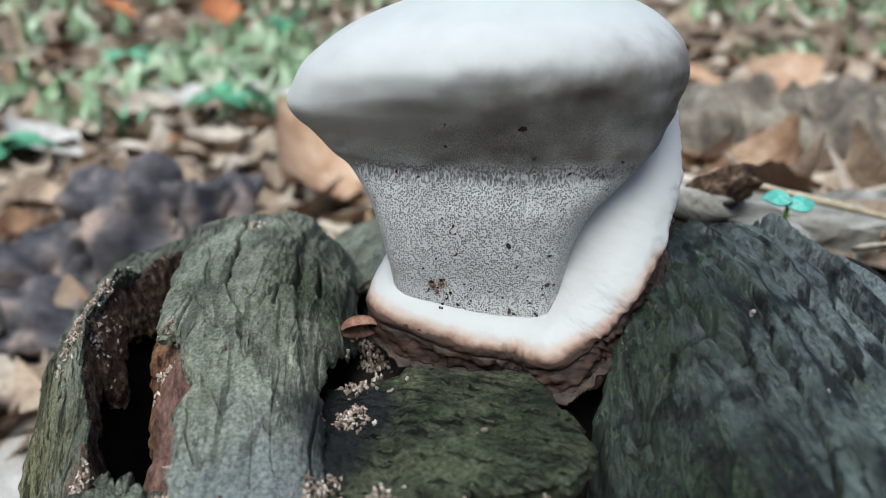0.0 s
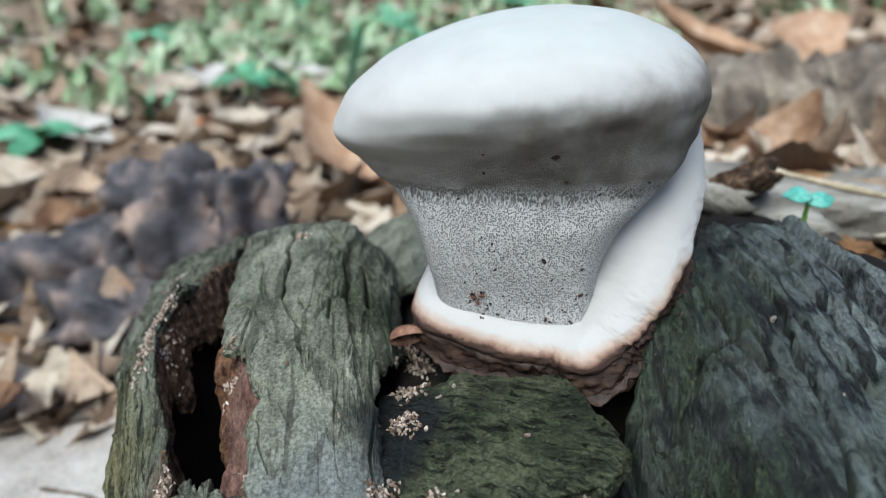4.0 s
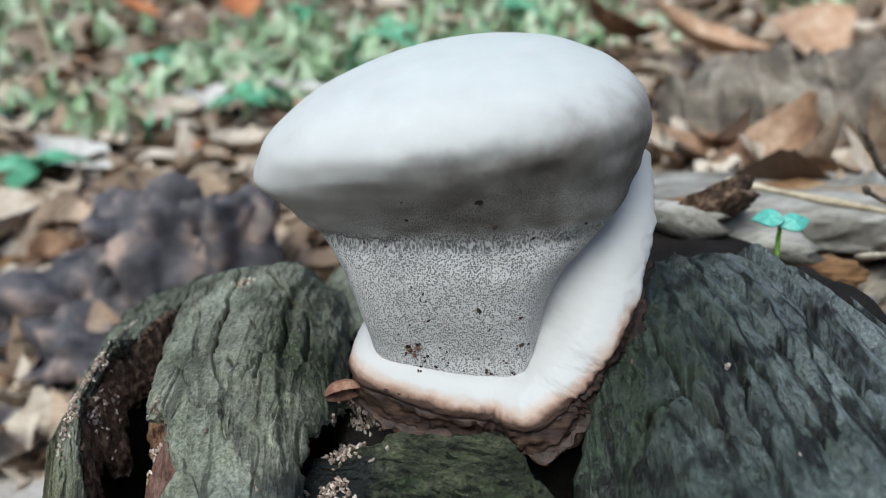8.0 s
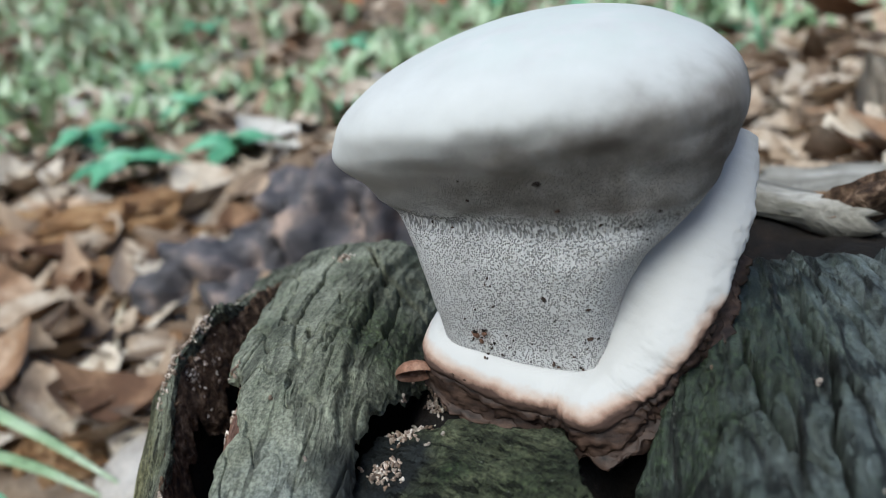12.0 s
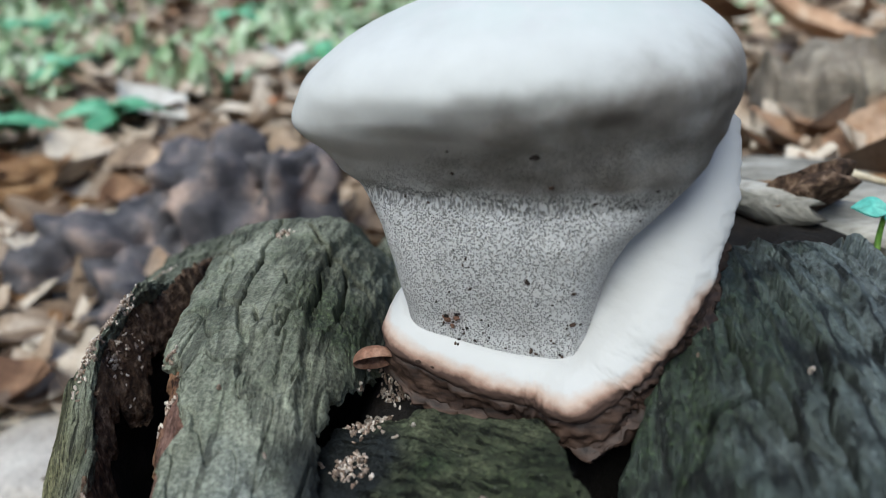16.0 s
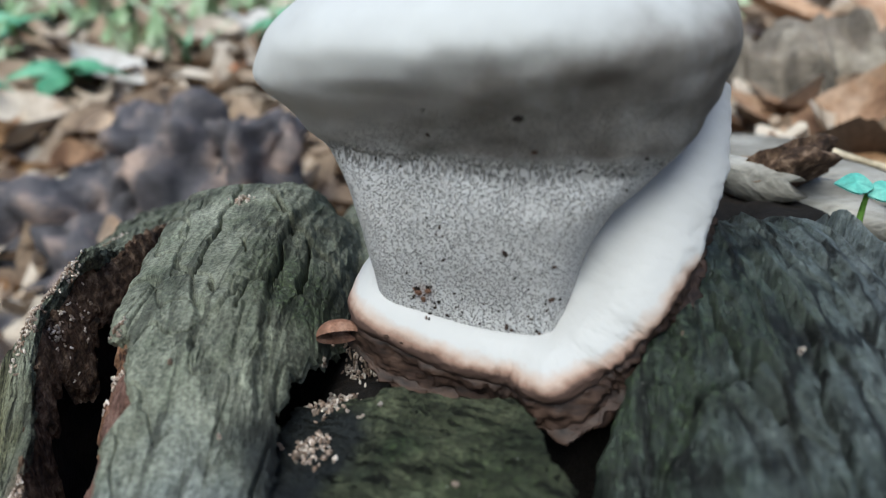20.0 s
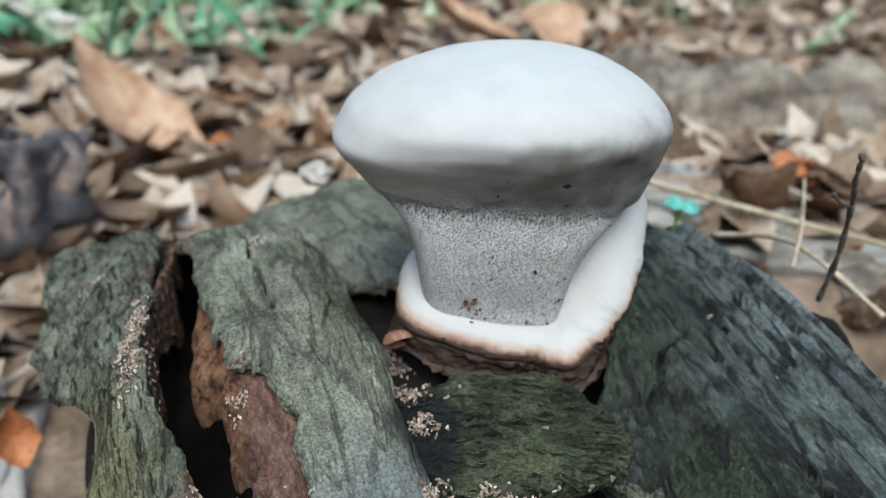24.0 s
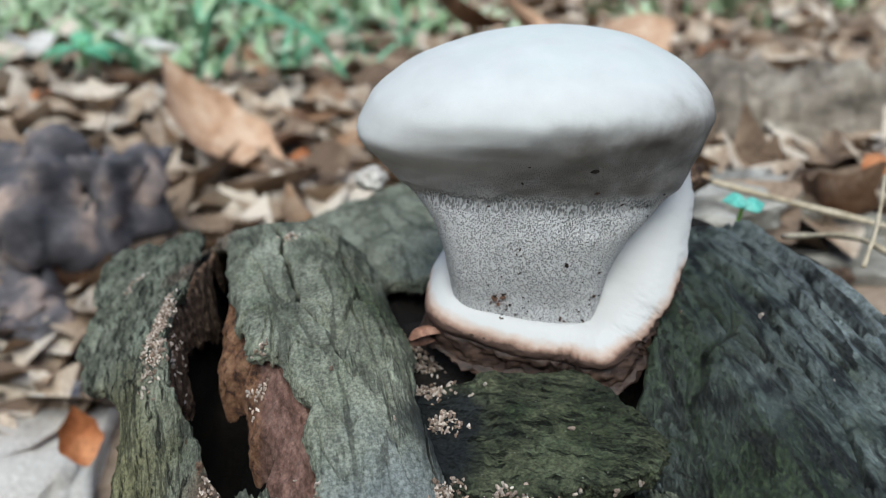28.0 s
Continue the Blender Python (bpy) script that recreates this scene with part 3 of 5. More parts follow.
RIGHT_CRACKS = [([(0.0250, 0.1127), (0.0261, 0.1034), (0.0269, 0.0929)], 0.0007, 0.004), ([(0.0498, 0.1425), (0.0520, 0.118), (0.0511, 0.094), (0.046, 0.063)], 0.0009, 0.0035),
                ([(0.0684, 0.1516), (0.0678, 0.1215), (0.0677, 0.1004)], 0.0008, 0.003), ([(0.0409, 0.1324), (0.0425, 0.1187), (0.0463, 0.1071), (0.0504, 0.1024)], 0.0008, 0.003),
                ([(0.0618, 0.1565), (0.0663, 0.1351), (0.0679, 0.1224), (0.0679, 0.1086)], 0.0009, 0.0035), ([(0.0548, 0.1184), (0.0574, 0.1067), (0.0600, 0.0994)], 0.0008, 0.003), ([(0.045, 0.158), (0.057, 0.146), (0.060, 0.135)], 0.0009, 0.003)]


def lobe_height(x, y):
    mid = -0.0362 + np.clip(0.16 - y, -1, 1) * 0.085
    off = x - mid
    z = 0.1347 - 1.85 * np.clip(0.135 - y, 0, 1) ** 1.6 - 23 * np.clip(y - 0.172, 0, 1) ** 2
    z = z - np.where(off > 0, 26 * off ** 2 + 2600 * np.clip(off - 0.006, 0, 1) ** 3, 9 * off ** 2 + 500 * np.clip(-off - 0.008, 0, 1) ** 3)
    a, g = off + (y - 0.15) * 0.02, y
    for k, (line, wide, depth) in enumerate(LOBE_CRACKS):
        z = z + crack_line(x, y, line, wide * 0.65, depth, 200 + k)
    z = z - 0.0022 * smooth(0.0, 0.0009, x - np.interp(y, [0.105, 0.115, 0.1258, 0.136, 0.15, 0.161, 0.175], [-0.021, -0.0236, -0.0253, -0.0277, -0.0294, -0.0302, -0.030]) + 0.001 * fbm(x * 200, y * 200, 4, 39)) * smooth(0.105, 0.115, y)
    z = z + fissures(a, g, 0.0015, 3, 110, 40, 0.03) + fissures(a, g, 0.0008, 8, 330, 120, 0.05) + 0.0003 * fbm(x * 500, y * 380, 4, 27)
    rough_right = smooth(-0.004, 0.006, off) * smooth(0.105, 0.12, y)
    z = z + layered(-a, g, 0.0010, 190, 61, 1.0) * (0.03 + 0.97 * rough_right) + layered(-a, g, 0.0005, 480, 63, 1.5) * (0.1 + 0.9 * rough_right)
    z = z + scales(a, g, 0.0022, 5, 80, 26, 4.0) * (0.08 + 0.92 * rough_right) - 0.0008 * rough_right - 0.0004
    return z + 0.0009 * fbm(x * 330, y * 190, 4, 7) * (0.25 + rough_right) + 0.0022 * fbm(x * 35, y * 30, 2, 29)


def right_height(x, y):
    s = (x - 0.058) * 0.98 + (y - 0.155) * 0.15
    z = 0.1388 - 7 * np.clip(-s - 0.002, 0, 1) ** 2 - 1.1 * np.clip(-s - 0.027, 0, 1) * smooth(0.125, 0.105, y) - 17 * np.clip(s, 0, 1) ** 2 - 0.2 * np.clip(0.13 - y, 0, 1) - 20 * np.clip(y - 0.150, 0, 1) ** 2
    s, g = (x - 0.066) * 0.998 + (y - 0.155) * 0.06, (x - 0.066) * 0.06 - (y - 0.155) * 0.998
    for k, (line, wide, depth) in enumerate(RIGHT_CRACKS):
        z = z + crack_line(x, y, line, wide, depth, 240 + k)
    high = 0.45 + 0.55 * smooth(0.045, 0.065, x + 0.3 * (y - 0.11))
    z = z + (layered(s, g, 0.0038, 125, 11, 0.5) + layered(s, g, 0.0018, 300, 13, 0.8)) * high * (0.3 + 0.7 * smooth(0.175, 0.150, y)) + 0.0022 * fbm(s * 40, g * 12, 2, 19)
    z = z + fissures(s, g, 0.0034, 33, 120, 14, 0.035) + fissures(s, g, 0.0022, 37, 260, 30, 0.035) * high
    return z + 0.0006 * fbm(s * 420, g * 160, 4, 15)


def slab_height(x, y):
    z = 0.1245 + 0.07 * (x - 0.005) + 0.05 * (y - 0.11) - 0.06 * np.clip(-0.004 - x, 0, 1) * 3
    a, g = 0.45 * x + 0.9 * y, 0.9 * x - 0.45 * y
    return z + 0.0012 * fbm(x * 120, y * 90, 5, 4) + layered(-a, g, 0.0009, 420, 67) + 0.0005 * fbm(x * 700, y * 700, 3, 69) - 0.0008 * smooth(-0.006, -0.0075, x + 0.0012 * fbm(y * 300, x * 300, 3, 68))


def left_edge_x(y):
    return np.interp(y, [0.05, 0.095, 0.108, 0.121, 0.133, 0.148, 0.165, 0.2], [-0.046, -0.053, -0.0575, -0.063, -0.0665, -0.066, -0.062, -0.060])


def left_edge_z(y):
    return np.interp(y, [0.05, 0.095, 0.108, 0.121, 0.133, 0.148, 0.165, 0.2, 0.23], [0.106, 0.1125, 0.114, 0.1175, 0.1262, 0.1285, 0.1275, 0.1215, 0.113])


def left_height(x, y):
    away = left_edge_x(y) - x
    z = left_edge_z(y) - np.interp(y, [0.12, 0.15, 0.18, 0.21], [1.3, 1.1, 0.55, 0.25]) * away - 3 * np.clip(away, 0, 1) ** 2
    return z + scales(x, y, 0.0026, 71, 90, 30, 4.0) + layered(-x, y, 0.0010, 300, 75) + 0.0009 * fbm(x * 330, y * 300, 4, 72) + 0.002 * fbm(x * 50, y * 40, 3, 73) - 0.001


def core_height(x, y):
    z = 0.098 - 4.5 * np.clip(np.abs(x - 0.02) - 0.07, 0, 1) ** 1.5 + 0.006 * fbm(x * 60, y * 60, 4, 2)
    z = z + 0.018 * smooth(-0.03, -0.015, x) * smooth(0.10, 0.125, y) * (1 - 0.9 * np.exp(-((x - 0.025) / 0.006) ** 2) * smooth(0.132, 0.122, y)) + 0.012 * smooth(0.03, 0.05, x)
    z = z + (0.0180 - 0.3 * np.clip(0.092 - y, 0, 0.04)) * np.exp(-((x - 0.001) / 0.021) ** 4) * smooth(0.104, 0.095, y)
    z = z - 0.026 * np.exp(-((x + 0.055 - (y - 0.12) * -0.1) / 0.008) ** 2) * smooth(0.17, 0.15, y)
    under = smooth(0.003, -0.001, x - left_edge_x(y))
    return z * (1 - under) + (left_height(x, y) - 0.0065) * under


def back_height(x, y):
    z = 0.1235 - 0.16 * np.clip(y - 0.19, 0, 1) - 9 * (x - 0.005) ** 2
    return z + scales(x + 0.3 * y, y, 0.0028, 81, 90, 24, 4.0) + fissures(x + 0.3 * y, y, 0.0014, 83, 130, 14, 0.06) + 0.0006 * fbm(x * 260, y * 200, 4, 82)


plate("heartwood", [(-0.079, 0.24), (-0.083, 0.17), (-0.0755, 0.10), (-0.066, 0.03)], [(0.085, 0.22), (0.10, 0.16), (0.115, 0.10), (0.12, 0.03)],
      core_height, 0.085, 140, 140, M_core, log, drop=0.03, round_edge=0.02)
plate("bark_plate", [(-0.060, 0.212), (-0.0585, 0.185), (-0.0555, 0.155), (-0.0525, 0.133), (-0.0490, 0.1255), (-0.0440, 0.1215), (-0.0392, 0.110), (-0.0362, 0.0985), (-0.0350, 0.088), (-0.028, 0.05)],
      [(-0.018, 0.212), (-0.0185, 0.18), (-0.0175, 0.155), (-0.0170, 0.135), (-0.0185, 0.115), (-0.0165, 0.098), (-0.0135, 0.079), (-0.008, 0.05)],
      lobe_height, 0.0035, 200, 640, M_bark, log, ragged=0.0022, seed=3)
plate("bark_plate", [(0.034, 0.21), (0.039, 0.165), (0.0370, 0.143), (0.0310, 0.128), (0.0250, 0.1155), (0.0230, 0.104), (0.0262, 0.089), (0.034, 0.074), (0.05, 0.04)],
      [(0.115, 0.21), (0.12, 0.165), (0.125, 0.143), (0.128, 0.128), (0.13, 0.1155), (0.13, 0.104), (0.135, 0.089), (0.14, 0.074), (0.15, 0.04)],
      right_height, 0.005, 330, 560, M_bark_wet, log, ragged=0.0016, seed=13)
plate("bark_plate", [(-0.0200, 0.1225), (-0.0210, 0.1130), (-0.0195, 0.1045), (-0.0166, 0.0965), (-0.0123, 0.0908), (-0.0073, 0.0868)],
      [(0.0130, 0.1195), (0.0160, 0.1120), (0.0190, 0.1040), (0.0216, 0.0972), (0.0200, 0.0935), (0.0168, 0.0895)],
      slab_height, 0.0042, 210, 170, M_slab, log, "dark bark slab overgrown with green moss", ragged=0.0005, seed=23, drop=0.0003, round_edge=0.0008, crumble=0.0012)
plate("bark_plate", [(-0.096, 0.225), (-0.0935, 0.19), (-0.0875, 0.165), (-0.0765, 0.13), (-0.067, 0.09), (-0.057, 0.05)],
      [(-0.066, 0.222), (-0.0645, 0.185), (-0.0665, 0.155), (-0.0665, 0.133), (-0.0555, 0.105), (-0.046, 0.05)],
      left_height, 0.004, 140, 330, M_bark_left, log, ragged=0.0026, seed=33)
plate("bark_plate", [(-0.045, 0.262), (-0.030, 0.215), (-0.020, 0.165)], [(0.052, 0.255), (0.05, 0.21), (0.044, 0.165)],
      back_height, 0.004, 160, 170, M_bark, log, ragged=0.002, seed=53)
# unseen stretch of log under the camera, added to cut light bounced from below
plate("bark_plate", [(-0.045, 0.055), (-0.02, -0.10), (0.0, -0.30)], [(0.12, 0.055), (0.16, -0.10), (0.18, -0.30)],
      lambda x, y: 0.098 - 5 * np.clip(np.abs(x - 0.05 + 0.25 * y) - 0.04, 0, 1) ** 2 + scales(x, y, 0.004, 87, 80, 18, 5.0), 0.02, 90, 120, M_bark_wet, log, ragged=0.003, seed=93)
plate("wood_splinter", [(0.0215, 0.097), (0.0215, 0.088), (0.026, 0.06)], [(0.0300, 0.094), (0.0330, 0.084), (0.040, 0.06)],
      lambda x, y: 0.1120 + 0.15 * (y - 0.09) + 0.0025 * fbm(x * 420 - y * 150, y * 25, 4, 57), 0.004, 70, 120, M_bark_left, log, "striated grey-green splinter of wood", ragged=0.001, seed=83)
# crumbling walls of the split: the broken edge of the outer bark, and the inner bark laid bare
plate("rotten_wall", [(-0.0665, 0.212), (-0.0655, 0.18), (-0.0690, 0.152), (-0.0690, 0.133), (-0.0595, 0.106), (-0.050, 0.05)],
      [(-0.0585, 0.205), (-0.0580, 0.18), (-0.0615, 0.152), (-0.0620, 0.133), (-0.0535, 0.106), (-0.044, 0.05)],
      lambda x, y: left_edge_z(y) - 0.0012 - 4.5 * np.clip(x - left_edge_x(y) - 0.0008, 0, 1) - 2.0 * np.clip(left_edge_x(y) - x, 0, 1) + 0.004 * fbm(x * 190, y * 190, 5, 91) + 0.0024 * fbm(x * 700, y * 700, 3, 92), 0.006, 90, 460, M_rot, log, "crumbly brown rotten wood", ragged=0.002, seed=43)
plate("inner_bark", [(-0.0545, 0.160), (-0.0540, 0.140), (-0.0515, 0.128), (-0.0480, 0.112), (-0.0450, 0.096)], [(-0.046, 0.160), (-0.044, 0.140), (-0.040, 0.126), (-0.033, 0.110), (-0.031, 0.094)],
      lambda x, y: lobe_height(x * 0 - 0.041 + 0.1 * (0.13 - y), y) - 0.0045 - 1.5 * np.clip(-0.044 - x + 0.25 * (0.12 - y), 0, 1) + 0.0016 * fbm(x * 150, y * 150, 5, 95) + 0.0016 * fbm(x * 700, y * 500, 3, 96), 0.012, 110, 300, M_rot_red, log, "red-brown inner bark laid bare", ragged=0.002, seed=63)
plate("bark_plate", [(-0.0535, 0.0985), (-0.0520, 0.090), (-0.046, 0.07)], [(-0.0400, 0.0965), (-0.0375, 0.088), (-0.034, 0.07)],
      lambda x, y: 0.1165 + 0.2 * (y - 0.095) + 0.0016 * fbm(x * 200, y * 200, 5, 97), 0.004, 70, 110, M_bark_left, log, ragged=0.0022, seed=73)

# ---- the bracket fungus ----
fungus = empty("bracket_fungus", (0.009, 0.143, 0.118))
tagged(fungus, "young white bracket fungus with grey pored underside growing from a log", "fungus")
LEVELS = np.array([
    # z, centre x, centre y, half width, half depth behind, turn, squareness, half depth in front
    (0.1270, 0.0082, 0.1430, 0.0148, 0.0165, -11, 6.0, 0.0150),
    (0.1350, 0.0078, 0.1430, 0.0155, 0.0165, -11, 5.6, 0.0151),
    (0.1420, 0.0076, 0.1430, 0.0170, 0.0165, -11, 5.0, 0.0161),
    (0.1490, 0.0082, 0.1432, 0.0200, 0.0168, -12, 4.0, 0.0168),
    (0.1530, 0.0087, 0.1436, 0.0238, 0.0178, -12, 3.2, 0.0165),
    (0.1558, 0.0087, 0.1440, 0.0267, 0.0188, -12, 2.8, 0.0159),
    (0.1582, 0.0085, 0.1440, 0.0291, 0.0195, -12, 2.6, 0.0167),
    (0.1634, 0.0082, 0.1442, 0.0329, 0.0211, -12, 2.4, 0.0208),
    (0.1680, 0.0081, 0.1445, 0.0348, 0.0235, -11, 2.25, 0.0252),
    (0.1715, 0.0083, 0.1450, 0.0347, 0.0247, -10, 2.2, 0.0280),
    (0.1755, 0.0085, 0.1460, 0.0325, 0.0244, -9, 2.15, 0.0294),
    (0.1800, 0.0092, 0.1470, 0.0268, 0.0208, -8, 2.1, 0.0264),
    (0.1838, 0.0100, 0.1480, 0.0180, 0.0142, -8, 2.0, 0.0185),
    (0.1859, 0.0105, 0.1485, 0.0085, 0.0058, -8, 2.0, 0.0080),
    (0.1865, 0.0105, 0.1485, 0.0008, 0.0006, -8, 2.0, 0.0007)])


def fungus_rings(a, b, n, sides):
    lv = curve_through(LEVELS, 600)
    first, last = np.interp([a, b], lv[:, 0], np.arange(600))
    t = np.linspace(first, last, n)
    lv = np.stack([np.interp(t, np.arange(len(lv)), lv[:, k]) for k in range(8)], -1)
    th = np.linspace(0, 2 * math.pi, sides, endpoint=False)[None]
    z, cx, cy, ha, hb, turn, sq, hf = (lv[:, k][:, None] for k in range(8))
    c, s = np.cos(th), np.sin(th)
    x0 = ha * np.sign(c) * np.abs(c) ** (2 / sq)
    y0 = np.where(s < 0, hf, hb) * np.sign(s) * np.abs(s) ** (2 / sq)
    k = np.radians(turn)
    x, y = cx + x0 * np.cos(k) - y0 * np.sin(k), cy + x0 * np.sin(k) + y0 * np.cos(k)
    # a faint lip where the new growth overhangs, and soft dents
    level = 0.1560 + 4 * (x - 0.009) ** 2 + 0.0018 * fbm(x * 130, y * 0, 4, 6)
    swell = 0.00038 * (0.6 + 1.2 * vnoise(x * 110, y * 0 + 3, 9)) * smooth(-0.0008, 0.0008, z - level) * smooth(0.172, 0.162, z) + 0.0022 * fbm(x * 70 + 3, z * 95, 3, 12) * smooth(0.145, 0.16, z) * (0.45 + 0.55 * smooth(0.176, 0.168, z)) + 0.00025 * fbm(x * 160, z * 160, 2, 14)
    x, y = x + swell * np.cos(th + k), y + swell * np.sin(th + k)
    lean = smooth(0.15, 0.166, z) * 0.07
    return np.stack([x, y, z + lean * (x - 0.008)], -1)


rings = fungus_rings(0.127, 0.1556, 190, 420)
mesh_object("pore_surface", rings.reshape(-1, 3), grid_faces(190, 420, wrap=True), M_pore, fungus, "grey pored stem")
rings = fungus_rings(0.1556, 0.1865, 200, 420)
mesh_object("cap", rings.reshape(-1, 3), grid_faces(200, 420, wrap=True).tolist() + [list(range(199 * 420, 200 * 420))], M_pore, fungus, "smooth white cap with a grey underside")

# the thick white margin that grips the bark, and the brown crust at its foot
FOOT = [(-0.0050, 0.1530, 0.1368), (-0.0078, 0.1445, 0.1362), (-0.0070, 0.1362, 0.1338), (0.0050, 0.1305, 0.1308), (0.0132, 0.1282, 0.1303), (0.0182, 0.1262, 0.1308),
        (0.0212, 0.1264, 0.1335), (0.0240, 0.1276, 0.1370), (0.0278, 0.1302, 0.1428), (0.0312, 0.1350, 0.1498), (0.0344, 0.1415, 0.1568), (0.0366, 0.1495, 0.1650)]
PROFILE = [(-0.0105, 0.0036), (-0.0065, 0.0024), (-0.0025, 0.0013), (0.0005, 0.0010), (0.0025, 0.0009), (0.0043, 0.0004), (0.0061, -0.0010), (0.0071, -0.0026), (0.0074, -0.0041), (0.0066, -0.0054), (0.0048, -0.0063)]


def swept(path, profile, widen, inner, lump, seed):
    """A profile of (outward, upward) swept along the foot of the fungus."""
    p = np.array(path)
    tang = np.gradient(p, axis=0)
    for _ in range(3):
        tang[1:-1] = (tang[:-2] + 2 * tang[1:-1] + tang[2:]) / 4
    tang /= np.linalg.norm(tang, axis=1)[:, None]
    out = np.cross(tang, [0.0, 0.0, 1.0])
    out /= np.linalg.norm(out, axis=1)[:, None]
    up = np.cross(out, tang)
    q = np.array(profile)
    i, j = np.meshgrid(np.linspace(0, 1, len(p)), np.linspace(0, 1, len(q)), indexing="ij")
    swell = 1 + lump * fbm(i * 26, j * 5, 4, seed) + lump * 0.6 * fbm(i * 90, j * 14, 3, seed + 5)
    o = q[None, :, 0] * np.where(q[None, :, 0] > 0, widen[:, None], inner[:, None]) * np.where(q[None, :, 0] > 0.001, swell, 1)
    u = q[None, :, 1] * (1 + (swell - 1) * 1.2)
    return p[:, None] + o[..., None] * out[:, None] + u[..., None] * up[:, None], i, j


foot = curve_through(FOOT, 360)
along = np.linspace(0, 1, 360)
widen = np.interp(along, [0, 0.1, 0.14, 0.19, 0.25, 0.39, 0.455, 0.51, 0.6, 0.75, 0.9, 1.0], [0.5, 0.62, 0.72, 0.98, 0.92, 0.92, 1.28, 1.02, 1.05, 1.12, 1.2, 1.0])
verts, i, j = swept(foot, curve_through(PROFILE, 60), widen, np.interp(along, [0, 0.55, 0.76, 0.86, 1.0], [1, 1, 1, 0.35, 0.3]), 0.07, 7)
browning = np.clip(j * 1.36 - 0.38, 0.22, 1) + (-0.09 * smooth(0.48, 0.58, i) - 0.7 * smooth(0.74, 0.86, i)) * smooth(0.46, 0.54, j)
mesh_object("margin", verts.reshape(-1, 3), grid_faces(360, 60), M_margin, fungus, "thick white growing margin", zone=browning)
CRUST = [(0.0040, -0.0050), (0.0064, -0.0051), (0.0067, -0.0067), (0.0063, -0.0084), (0.0066, -0.0098), (0.0073, -0.0106), (0.0068, -0.0112), (0.0036, -0.0112)]
verts, i, j = swept(foot[40:310], curve_through(CRUST, 40), widen[40:310] * np.interp(np.arange(270), [0, 215, 269], [0.98, 0.98, 0.80]), np.ones(270), 0.16, 27)
mesh_object("crust", verts.reshape(-1, 3), grid_faces(270, 40), M_crust, fungus, "dark brown wrinkled crust")

# ---- finding the surface of what stands already ----
from mathutils.bvhtree import BVHTree


def surface_of(*things):
    trees = []
    for thing in things:
        for ob in thing.children:
            me = ob.data
            co = np.empty(len(me.vertices) * 3, np.float32)
            me.vertices.foreach_get("co", co)
            trees.append(BVHTree.FromPolygons(co.reshape(-1, 3).tolist(), [tuple(p.vertices) for p in me.polygons]))
    return trees


def meet(trees, start, way):
    """The first place that a ray meets, with the normal there."""
    best = None
    for tree in trees:
        place, normal, _, far = tree.ray_cast(Vector(start), Vector(way).normalized())
        if place is not None and (best is None or far < best[2]):
            best = (place, normal, far)
    return best


log_surface, fungus_surface = surface_of(log), surface_of(fungus)


# ---- small lumps ----
def lump_mesh(name, seed, mat, long_=1.5, knobs=0.45):
    """A knobbly crumb about 2 units long."""
    bm = bmesh.new()
    bmesh.ops.create_icosphere(bm, subdivisions=2, radius=1.0)
    for v in bm.verts:
        k = 1 + knobs * noise.noise(v.co * 1.6 + Vector((seed * 7.3, 0, 0)))
        v.co = Vector((v.co.x * long_ * k, v.co.y * k, v.co.z * k * 0.85))
    me = bpy.data.meshes.new(name)
    bm.to_mesh(me)
    bm.free()
    me.polygons.foreach_set("use_smooth", np.ones(len(me.polygons), bool))
    me.materials.append(mat)
    return me


def granule_mesh(seed):
    """A few crumbs of frass stuck together."""
    pick, bm = random.Random(seed), bmesh.new()
    step = Vector((0.0, 0.0, 0.0))
    for k in range(4):
        made = bmesh.ops.create_icosphere(bm, subdivisions=2, radius=pick.uniform(0.45, 0.7))["verts"]
        for v in made:
            v.co = v.co * (1 + 0.6 * noise.noise(v.co * 2.6 + Vector((seed * 3.1 + k, 0, 0)))) + step
        step += Vector((pick.uniform(0.45, 0.8), pick.uniform(-0.45, 0.45), pick.uniform(-0.35, 0.35)))
    for v in bm.verts:
        v.co -= step * 0.5
    me = bpy.data.meshes.new("granule")
    bm.to_mesh(me)
    bm.free()
    me.polygons.foreach_set("use_smooth", np.ones(len(me.polygons), bool))
    me.materials.append(M_frass)
    return me


granules = [granule_mesh(k) for k in range(6)]
specks = [lump_mesh("debris_speck", 20 + k, M_speck, 1.3 + 0.4 * (k % 2), 0.6) for k in range(4)]
rng = random.Random(5)


def piece(name, me, parent, place, size, normal=None):
    ob = new(name, me)
    spin = Euler((rng.uniform(-0.5, 0.5), rng.uniform(-0.5, 0.5), rng.uniform(0, 6.28))).to_matrix().to_4x4()
    turn = normal.to_track_quat("Z", "Y").to_matrix().to_4x4() if normal else Matrix()
    if not normal:
        spin = Euler((rng.uniform(0, 6.28), rng.uniform(0, 6.28), rng.uniform(0, 6.28))).to_matrix().to_4x4()
    ob.matrix_world = Matrix.Translation(place) @ turn @ spin @ Matrix.Diagonal((size, size, size, 1))
    if parent:
        ob.parent = parent
        ob.matrix_parent_inverse = parent.matrix_basis.inverted()
    return ob


